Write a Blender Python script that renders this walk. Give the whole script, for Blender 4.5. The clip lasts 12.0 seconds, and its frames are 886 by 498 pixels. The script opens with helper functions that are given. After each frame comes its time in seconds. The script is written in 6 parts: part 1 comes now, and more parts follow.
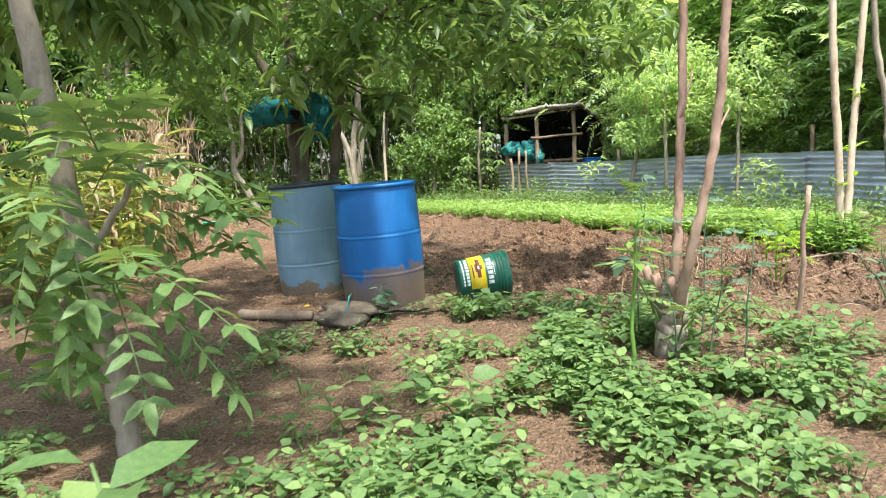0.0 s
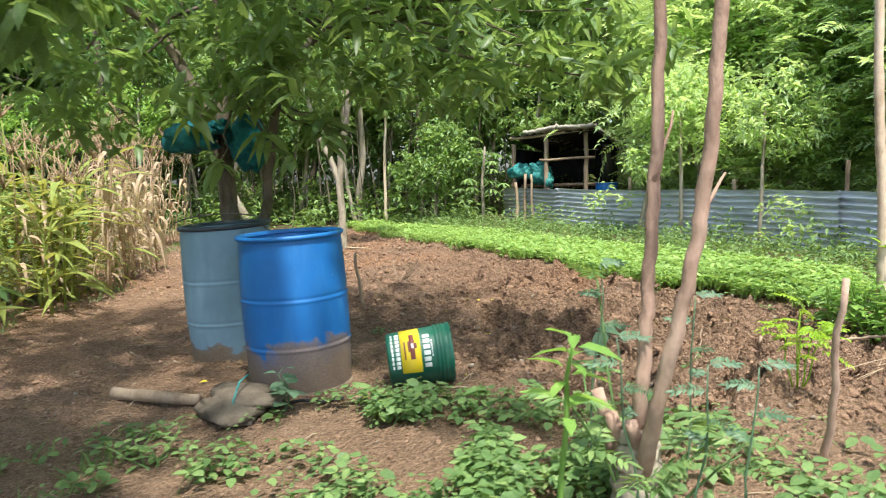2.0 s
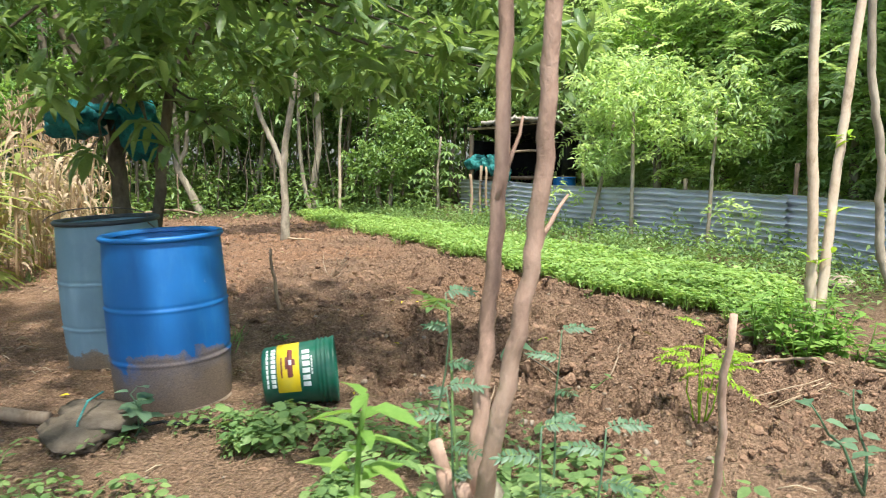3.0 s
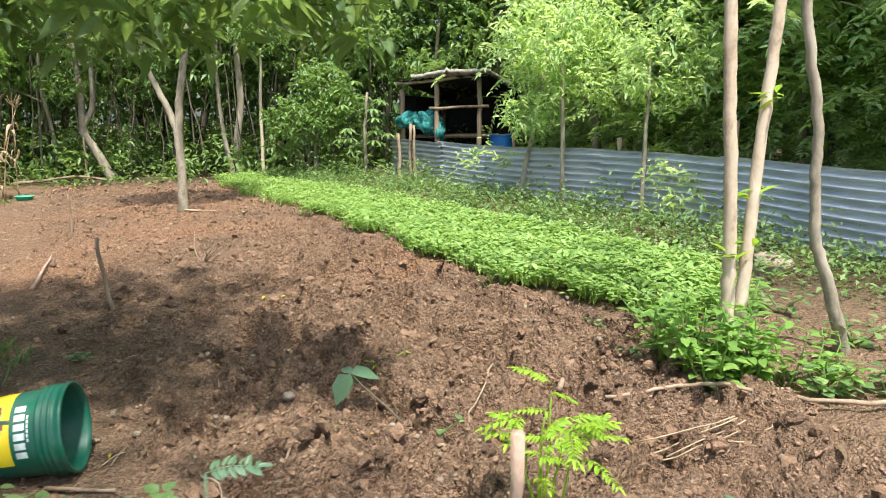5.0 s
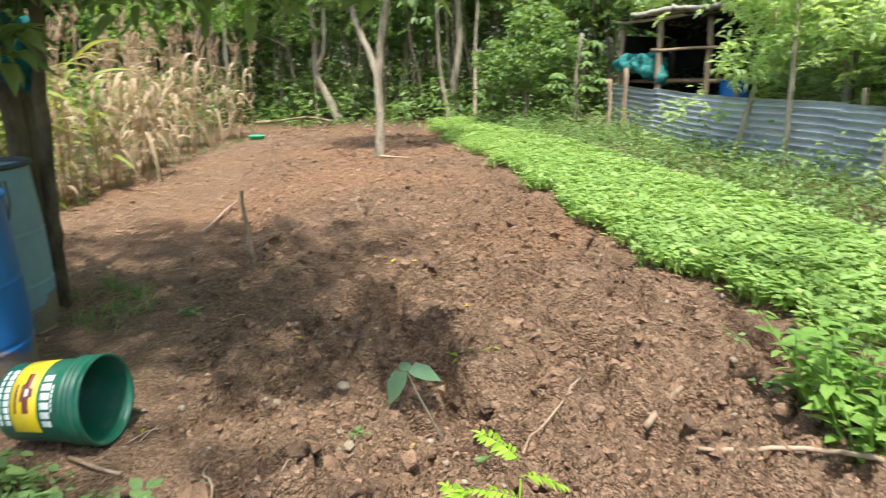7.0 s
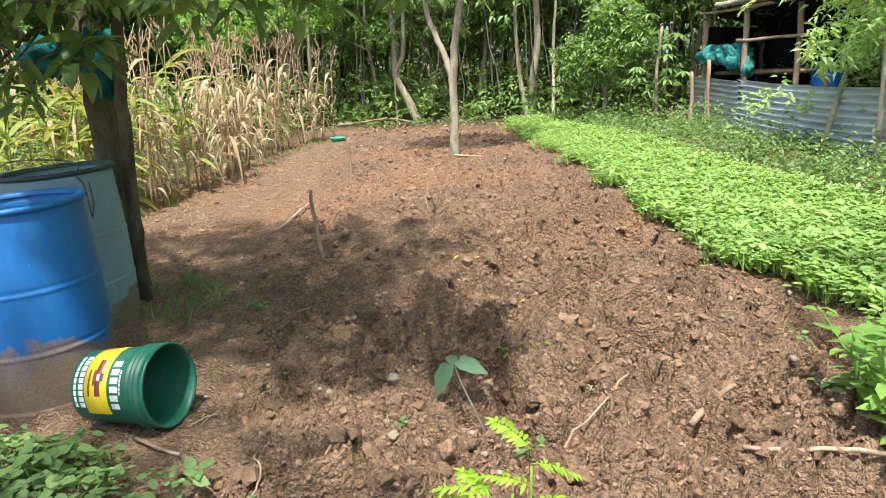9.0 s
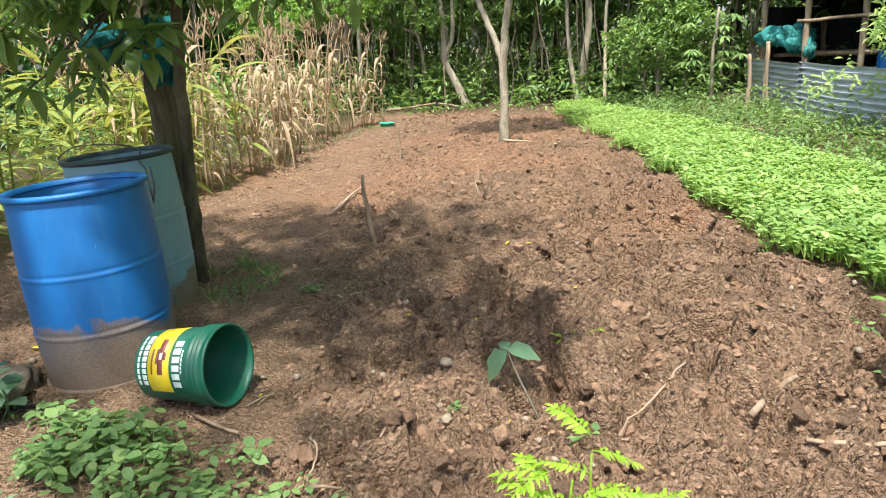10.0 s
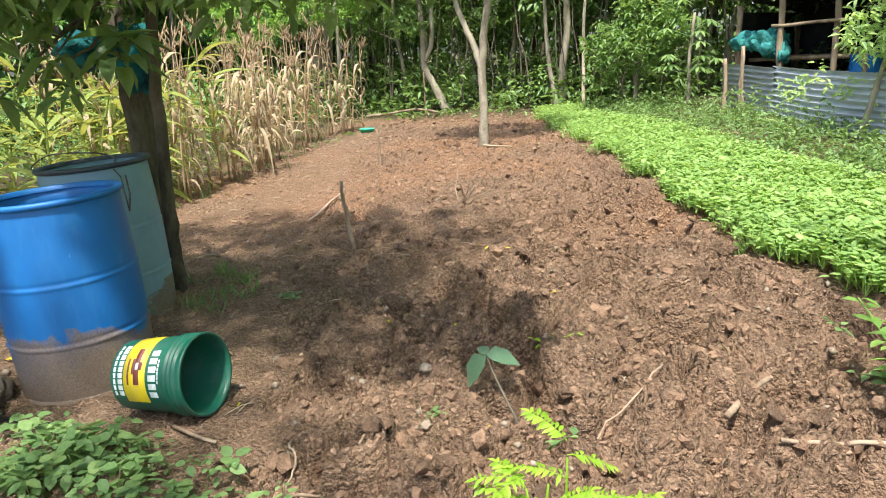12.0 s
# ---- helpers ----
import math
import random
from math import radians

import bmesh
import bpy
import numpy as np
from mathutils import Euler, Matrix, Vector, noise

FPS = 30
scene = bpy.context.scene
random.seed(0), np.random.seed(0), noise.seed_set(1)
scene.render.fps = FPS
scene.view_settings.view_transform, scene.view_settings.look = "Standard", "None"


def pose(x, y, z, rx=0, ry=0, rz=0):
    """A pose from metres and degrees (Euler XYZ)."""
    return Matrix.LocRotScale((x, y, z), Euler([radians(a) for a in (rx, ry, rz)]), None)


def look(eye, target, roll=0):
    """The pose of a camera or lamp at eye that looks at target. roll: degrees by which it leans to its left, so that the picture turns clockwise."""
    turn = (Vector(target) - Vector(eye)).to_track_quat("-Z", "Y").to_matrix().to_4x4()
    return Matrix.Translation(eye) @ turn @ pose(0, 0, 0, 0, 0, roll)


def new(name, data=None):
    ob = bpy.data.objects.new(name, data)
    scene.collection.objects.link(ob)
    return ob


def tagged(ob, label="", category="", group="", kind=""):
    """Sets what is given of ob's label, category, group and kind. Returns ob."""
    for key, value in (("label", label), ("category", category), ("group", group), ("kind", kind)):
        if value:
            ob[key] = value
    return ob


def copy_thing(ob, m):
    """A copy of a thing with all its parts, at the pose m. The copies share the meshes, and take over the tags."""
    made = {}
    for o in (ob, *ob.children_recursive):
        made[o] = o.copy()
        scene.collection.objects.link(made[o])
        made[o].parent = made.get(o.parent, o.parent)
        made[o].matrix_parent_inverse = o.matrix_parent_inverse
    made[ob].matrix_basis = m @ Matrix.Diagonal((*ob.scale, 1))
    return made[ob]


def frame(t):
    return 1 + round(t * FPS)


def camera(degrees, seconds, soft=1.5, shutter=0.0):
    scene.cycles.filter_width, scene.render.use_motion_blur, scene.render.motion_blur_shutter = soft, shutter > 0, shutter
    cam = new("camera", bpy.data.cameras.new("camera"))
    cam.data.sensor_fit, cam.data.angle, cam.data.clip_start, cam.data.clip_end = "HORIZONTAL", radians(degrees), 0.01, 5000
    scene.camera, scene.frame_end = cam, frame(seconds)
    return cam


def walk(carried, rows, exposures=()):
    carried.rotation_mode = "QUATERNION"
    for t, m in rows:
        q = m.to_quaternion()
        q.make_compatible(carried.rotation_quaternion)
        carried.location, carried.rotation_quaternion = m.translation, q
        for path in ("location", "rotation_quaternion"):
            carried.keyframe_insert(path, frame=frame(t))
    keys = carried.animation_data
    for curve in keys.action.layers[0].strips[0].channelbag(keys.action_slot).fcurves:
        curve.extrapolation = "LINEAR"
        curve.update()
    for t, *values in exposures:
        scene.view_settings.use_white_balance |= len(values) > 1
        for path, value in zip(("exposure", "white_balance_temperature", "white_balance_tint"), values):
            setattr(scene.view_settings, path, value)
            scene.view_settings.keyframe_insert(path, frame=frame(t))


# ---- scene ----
cam = camera(62.9, 12.0, soft=1.0, shutter=0.3)
PATH = [
    (0, (0.051, 0.019, 0.949), (0.031, 2.006, 0.725), -2.4),
    (0.5, (0.178, 0.293, 0.987), (0.097, 2.279, 0.768), -2.4),
    (1, (0.346, 0.571, 1.06), (0.163, 2.553, 0.859), -2.3),
    (1.5, (0.438, 0.805, 1.086), (0.254, 2.787, 0.89), -1.4),
    (2, (0.546, 1.069, 1.132), (0.46, 3.058, 0.941), -0.8),
    (2.5, (0.774, 1.257, 1.174), (0.72, 3.246, 0.973), -0.1),
    (3, (0.947, 1.437, 1.197), (0.931, 3.424, 0.97), 0.8),
    (3.5, (1.084, 1.714, 1.245), (1.152, 3.696, 0.989), 1.5),
    (3.7, (1.144, 1.798, 1.261), (1.24, 3.777, 0.993), 1.5),
    (5.3, (1.738, 2.505, 1.287), (1.79, 4.472, 0.931), -0.6),
    (5.5, (1.837, 2.568, 1.294), (1.832, 4.536, 0.939), -0.1),
    (6, (2.02, 2.704, 1.321), (1.864, 4.656, 0.918), -0.2),
    (6.5, (2.101, 2.878, 1.342), (1.815, 4.799, 0.864), -1.0),
    (7, (2.198, 2.963, 1.363), (1.629, 4.811, 0.855), -0.2),
    (7.2, (2.246, 2.982, 1.36), (1.55, 4.787, 0.851), 0.3),
    (9, (2.354, 2.976, 1.351), (1.563, 4.742, 0.847), -2.1),
    (9.5, (2.337, 2.97, 1.35), (1.492, 4.707, 0.83), -2.3),
    (10, (2.325, 2.966, 1.35), (1.422, 4.668, 0.812), -2.6),
    (10.5, (2.326, 2.961, 1.351), (1.4, 4.649, 0.808), -2.7),
    (11, (2.329, 2.96, 1.351), (1.414, 4.655, 0.811), -2.8),
    (11.5, (2.337, 2.969, 1.35), (1.45, 4.68, 0.818), -2.9),
    (12, (2.341, 2.971, 1.352), (1.481, 4.698, 0.826), -2.8),
]
walk(cam, [(t, look(eye, target, roll)) for t, eye, target, roll in PATH],
     exposures=[(0.0, 1.22, 6250, 10), (2.0, 1.14, 6250, 10), (3.5, 1.09, 6250, 10), (6.5, 1.11, 6250, 10), (9.0, 1.2, 6250, 10), (12.0, 1.22, 6250, 10)])

# ---- light ----
SUN_TO = Vector((0.12, -0.42, 1.0)).normalized()
world = bpy.data.worlds.new("world")
scene.world = world
world.use_nodes = True
wn = world.node_tree
sky = wn.nodes.new("ShaderNodeTexSky")
sky.sky_type = "NISHITA"
sky.sun_disc = False
sky.sun_elevation = math.asin(SUN_TO.z)
sky.sun_rotation = math.atan2(SUN_TO.x, SUN_TO.y)
sky.dust_density = 3.0
wn.links.new(sky.outputs[0], wn.nodes["Background"].inputs[0])
wn.nodes["Background"].inputs[1].default_value = 0.15
sun = new("sun", bpy.data.lights.new("sun", "SUN"))
sun.data.energy, sun.data.angle, sun.data.color = 3.6, radians(2.6), (1.0, 0.95, 0.86)
sun.rotation_euler = SUN_TO.to_track_quat("Z", "Y").to_euler()


# ---- materials ----
def nodes_of(name):
    m = bpy.data.materials.new(name)
    m.use_nodes = True
    return m, m.node_tree.nodes, m.node_tree.links


def ramp(ns, ls, fac, stops):
    r = ns.new("ShaderNodeValToRGB")
    e = r.color_ramp.elements
    while len(e) < len(stops):
        e.new(0.5)
    for el, (p, c) in zip(e, stops):
        el.position, el.color = p, (*c, 1)
    ls.new(fac, r.inputs[0])
    return r.outputs[0]


def noise_node(ns, ls, scale, detail=4, rough=0.6, vec=None, dist=0.0):
    n = ns.new("ShaderNodeTexNoise")
    n.inputs["Scale"].default_value, n.inputs["Detail"].default_value = scale, detail
    n.inputs["Roughness"].default_value, n.inputs["Distortion"].default_value = rough, dist
    if vec is None:
        g = ns.new("ShaderNodeNewGeometry")
        vec = g.outputs["Position"]
    ls.new(vec, n.inputs["Vector"])
    return n.outputs[0]


def mixc(ns, ls, fac, a, b, mode="MIX"):
    m = ns.new("ShaderNodeMix")
    m.data_type, m.blend_type = "RGBA", mode
    for sock, v in ((m.inputs[0], fac), (m.inputs[6], a), (m.inputs[7], b)):
        if isinstance(v, (int, float)):
            sock.default_value = v
        elif isinstance(v, tuple):
            sock.default_value = (*v, 1)
        else:
            ls.new(v, sock)
    return m.outputs[2]


def math_node(ns, ls, op, a, b=0.0, clamp=False):
    m = ns.new("ShaderNodeMath")
    m.operation, m.use_clamp = op, clamp
    for sock, v in zip(m.inputs, (a, b)):
        if isinstance(v, (int, float)):
            sock.default_value = v
        else:
            ls.new(v, sock)
    return m.outputs[0]


def bump(ns, ls, height, strength, distance):
    b = ns.new("ShaderNodeBump")
    b.inputs["Strength"].default_value, b.inputs["Distance"].default_value = strength, distance
    ls.new(height, b.inputs["Height"])
    return b.outputs[0]


def leaf_material(name, dark, mid, light, thin=0.3, rough=0.45, gloss=0.4):
    m, ns, ls = nodes_of(name)
    p = ns["Principled BSDF"]
    g = ns.new("ShaderNodeNewGeometry")
    col = ramp(ns, ls, g.outputs["Random Per Island"], [(0.0, dark), (0.55, mid), (1.0, light)])
    n = noise_node(ns, ls, 1.3, 2)
    col = mixc(ns, ls, math_node(ns, ls, "MULTIPLY", n, 0.55), col, dark)
    n2 = noise_node(ns, ls, 90, 2)
    col = mixc(ns, ls, 0.25, col, ramp(ns, ls, n2, [(0.3, dark), (0.7, light)]))
    ls.new(col, p.inputs["Base Color"])
    p.inputs["Roughness"].default_value = rough
    p.inputs["Specular IOR Level"].default_value = gloss
    t = ns.new("ShaderNodeBsdfTranslucent")
    bright = mixc(ns, ls, 0.5, col, (light[0] * 1.5, light[1] * 1.5, light[2] * 0.7))
    ls.new(bright, t.inputs[0])
    mx = ns.new("ShaderNodeMixShader")
    mx.inputs[0].default_value = thin
    ls.new(p.outputs[0], mx.inputs[1])
    ls.new(t.outputs[0], mx.inputs[2])
    ls.new(mx.outputs[0], ns["Material Output"].inputs[0])
    return m


def rough_material(name, stops, scale, fine=60, rough=0.85, depth=0.004, strength=0.6, stretch=(1, 1, 1), dist=0.5, spec=0.3):
    """Bark, wood, cloth, stone: colours over two scales of noise, with relief."""
    m, ns, ls = nodes_of(name)
    p = ns["Principled BSDF"]
    tc = ns.new("ShaderNodeTexCoord")
    mp = ns.new("ShaderNodeMapping")
    mp.inputs["Scale"].default_value = stretch
    ls.new(tc.outputs["Object"], mp.inputs[0])
    a = noise_node(ns, ls, scale, 5, 0.6, mp.outputs[0], dist)
    b = noise_node(ns, ls, fine, 4, 0.7, mp.outputs[0])
    f = math_node(ns, ls, "ADD", math_node(ns, ls, "MULTIPLY", a, 0.7), math_node(ns, ls, "MULTIPLY", b, 0.3))
    oi = ns.new("ShaderNodeObjectInfo")
    f = math_node(ns, ls, "ADD", f, math_node(ns, ls, "MULTIPLY", math_node(ns, ls, "SUBTRACT", oi.outputs["Random"], 0.5), 0.12))
    ls.new(ramp(ns, ls, f, stops), p.inputs["Base Color"])
    p.inputs["Roughness"].default_value = rough
    p.inputs["Specular IOR Level"].default_value = spec
    ls.new(bump(ns, ls, b, strength, depth), p.inputs["Normal"])
    return m


def soil_material():
    m, ns, ls = nodes_of("soil")
    p = ns["Principled BSDF"]
    at_dug = ns.new("ShaderNodeAttribute")
    at_dug.attribute_name = "dug"
    at_red = ns.new("ShaderNodeAttribute")
    at_red.attribute_name = "red"
    at_litter = ns.new("ShaderNodeAttribute")
    at_litter.attribute_name = "litter"
    big = noise_node(ns, ls, 0.9, 5, 0.6, None, 0.4)
    med = noise_node(ns, ls, 9, 6, 0.7)
    fine = noise_node(ns, ls, 70, 5, 0.75)
    grit = noise_node(ns, ls, 260, 3, 0.7)
    dry = ramp(ns, ls, big, [(0.3, (0.25, 0.16, 0.098)), (0.55, (0.35, 0.23, 0.142)), (0.75, (0.44, 0.30, 0.19))])
    dug = ramp(ns, ls, big, [(0.3, (0.15, 0.097, 0.062)), (0.5, (0.24, 0.152, 0.095)), (0.72, (0.38, 0.235, 0.142))])
    col = mixc(ns, ls, at_dug.outputs["Fac"], dry, dug)
    g = ns.new("ShaderNodeNewGeometry")
    crumbs = []
    for size in (32, 75, 170):
        vo = ns.new("ShaderNodeTexVoronoi")
        vo.inputs["Scale"].default_value = size
        warp = ns.new("ShaderNodeVectorMath")
        warp.operation = "ADD"
        wob = ns.new("ShaderNodeTexNoise")
        wob.inputs["Scale"].default_value = size * 0.5
        sc = ns.new("ShaderNodeVectorMath")
        sc.operation = "SCALE"
        sc.inputs["Scale"].default_value = 0.4 / size
        ls.new(g.outputs["Position"], wob.inputs["Vector"])
        ls.new(wob.outputs["Color"], sc.inputs[0])
        ls.new(g.outputs["Position"], warp.inputs[0])
        ls.new(sc.outputs[0], warp.inputs[1])
        ls.new(warp.outputs[0], vo.inputs["Vector"])
        crumbs.append(vo)
    col = mixc(ns, ls, 0.5, col, ramp(ns, ls, med, [(0.37, (0.12, 0.072, 0.046)), (0.5, (0.28, 0.175, 0.107)), (0.64, (0.47, 0.31, 0.195))]))
    tone = ns.new("ShaderNodeSeparateColor")
    ls.new(crumbs[1].outputs["Color"], tone.inputs[0])
    col = mixc(ns, ls, 0.22, col, ramp(ns, ls, tone.outputs[0], [(0.0, (0.13, 0.082, 0.052)), (0.5, (0.28, 0.18, 0.112)), (1.0, (0.46, 0.33, 0.225))]))
    # dark low end paints shade into the crevices between crumbs, over the grain
    col = mixc(ns, ls, 0.38, col, ramp(ns, ls, fine, [(0.38, (0.075, 0.047, 0.032)), (0.5, (0.25, 0.16, 0.10)), (0.61, (0.60, 0.43, 0.29))]))
    col = mixc(ns, ls, at_red.outputs["Fac"], col, mixc(ns, ls, 0.62, col, ramp(ns, ls, fine, [(0.36, (0.20, 0.10, 0.055)), (0.5, (0.40, 0.215, 0.115)), (0.64, (0.58, 0.36, 0.21))])))
    leafy = ramp(ns, ls, med, [(0.3, (0.07, 0.05, 0.03)), (0.5, (0.14, 0.11, 0.06)), (0.62, (0.10, 0.13, 0.045)), (0.75, (0.24, 0.19, 0.11))])
    col = mixc(ns, ls, at_litter.outputs["Fac"], col, leafy)
    ls.new(col, p.inputs["Base Color"])
    p.inputs["Roughness"].default_value = 0.95
    p.inputs["Specular IOR Level"].default_value = 0.15
    h = math_node(ns, ls, "ADD", math_node(ns, ls, "MULTIPLY", fine, 0.4), math_node(ns, ls, "MULTIPLY", grit, 0.2))
    for vo, w in zip(crumbs, (-0.9, -0.55, -0.3)):
        h = math_node(ns, ls, "ADD", h, math_node(ns, ls, "MULTIPLY", vo.outputs["Distance"], w))
    ls.new(bump(ns, ls, h, 1.0, 0.042), p.inputs["Normal"])
    return m


def drum_material(name, paint, worn, mud_top):
    """Painted plastic with scuffs, and dried mud splashed up from the ground."""
    m, ns, ls = nodes_of(name)
    p = ns["Principled BSDF"]
    tc = ns.new("ShaderNodeTexCoord")
    sep = ns.new("ShaderNodeSeparateXYZ")
    ls.new(tc.outputs["Object"], sep.inputs[0])
    mp = ns.new("ShaderNodeMapping")
    mp.inputs["Scale"].default_value = (1, 1, 0.25)
    ls.new(tc.outputs["Object"], mp.inputs[0])
    big = noise_node(ns, ls, 5, 5, 0.6, tc.outputs["Object"])
    streak = noise_node(ns, ls, 22, 4, 0.65, mp.outputs[0])
    fine = noise_node(ns, ls, 140, 3, 0.7, tc.outputs["Object"])
    col = mixc(ns, ls, ramp(ns, ls, streak, [(0.5, (0, 0, 0)), (0.8, (0.5, 0.5, 0.5))]), paint, worn)
    col = mixc(ns, ls, ramp(ns, ls, big, [(0.4, (0, 0, 0)), (0.75, (0.5, 0.5, 0.5))]), col, tuple(c * 0.7 for c in paint))
    scr = noise_node(ns, ls, 8, 3, 0.5, mp.outputs[0], 3.0)
    col = mixc(ns, ls, ramp(ns, ls, scr, [(0.74, (0, 0, 0)), (0.78, (0.55, 0.55, 0.55))]), col, (0.42, 0.5, 0.6))
    edge = math_node(ns, ls, "ADD", sep.outputs[2], math_node(ns, ls, "MULTIPLY", math_node(ns, ls, "SUBTRACT", big, 0.5), 0.42))
    mud = ramp(ns, ls, math_node(ns, ls, "DIVIDE", edge, mud_top), [(0.45, (0.97, 0.97, 0.97)), (0.85, (0.84, 0.84, 0.84)), (1.1, (0.42, 0.42, 0.42)), (1.18, (0.12, 0.12, 0.12)), (1.8, (0, 0, 0))])
    soil = ramp(ns, ls, fine, [(0.3, (0.13, 0.095, 0.06)), (0.7, (0.28, 0.20, 0.125))])
    col = mixc(ns, ls, mud, col, soil)
    ls.new(col, p.inputs["Base Color"])
    ls.new(math_node(ns, ls, "ADD", math_node(ns, ls, "MULTIPLY", mud, 0.4), math_node(ns, ls, "ADD", 0.38, math_node(ns, ls, "MULTIPLY", streak, 0.25))), p.inputs["Roughness"])
    ls.new(bump(ns, ls, fine, 0.15, 0.002), p.inputs["Normal"])
    return m


def plastic(name, col, rough=0.4):
    m, ns, ls = nodes_of(name)
    p = ns["Principled BSDF"]
    tc = ns.new("ShaderNodeTexCoord")
    n = noise_node(ns, ls, 14, 5, 0.65, tc.outputs["Object"])
    ls.new(mixc(ns, ls, ramp(ns, ls, n, [(0.45, (0, 0, 0)), (0.8, (0.55, 0.55, 0.55))]), col, tuple(0.55 * c + 0.09 for c in col)), p.inputs["Base Color"])
    ls.new(math_node(ns, ls, "ADD", rough - 0.1, math_node(ns, ls, "MULTIPLY", n, 0.25)), p.inputs["Roughness"])
    return m


def sheet_metal():
    m, ns, ls = nodes_of("galvanised")
    p = ns["Principled BSDF"]
    tc = ns.new("ShaderNodeTexCoord")
    mp = ns.new("ShaderNodeMapping")
    mp.inputs["Scale"].default_value = (0.6, 1, 3)
    ls.new(tc.outputs["Object"], mp.inputs[0])
    a = noise_node(ns, ls, 2.5, 5, 0.6, mp.outputs[0])
    b = noise_node(ns, ls, 30, 4, 0.7, tc.outputs["Object"])
    oi = ns.new("ShaderNodeObjectInfo")
    col = ramp(ns, ls, a, [(0.3, (0.50, 0.53, 0.58)), (0.55, (0.68, 0.71, 0.76)), (0.8, (0.80, 0.83, 0.87))])
    col = mixc(ns, ls, math_node(ns, ls, "MULTIPLY", oi.outputs["Random"], 0.35), col, (0.20, 0.22, 0.26))
    col = mixc(ns, ls, ramp(ns, ls, b, [(0.62, (0, 0, 0)), (0.8, (0.6, 0.6, 0.6))]), col, (0.13, 0.10, 0.09))
    ls.new(col, p.inputs["Base Color"])
    p.inputs["Metallic"].default_value = 0.4
    ls.new(math_node(ns, ls, "ADD", 0.38, math_node(ns, ls, "MULTIPLY", a, 0.3)), p.inputs["Roughness"])
    return m


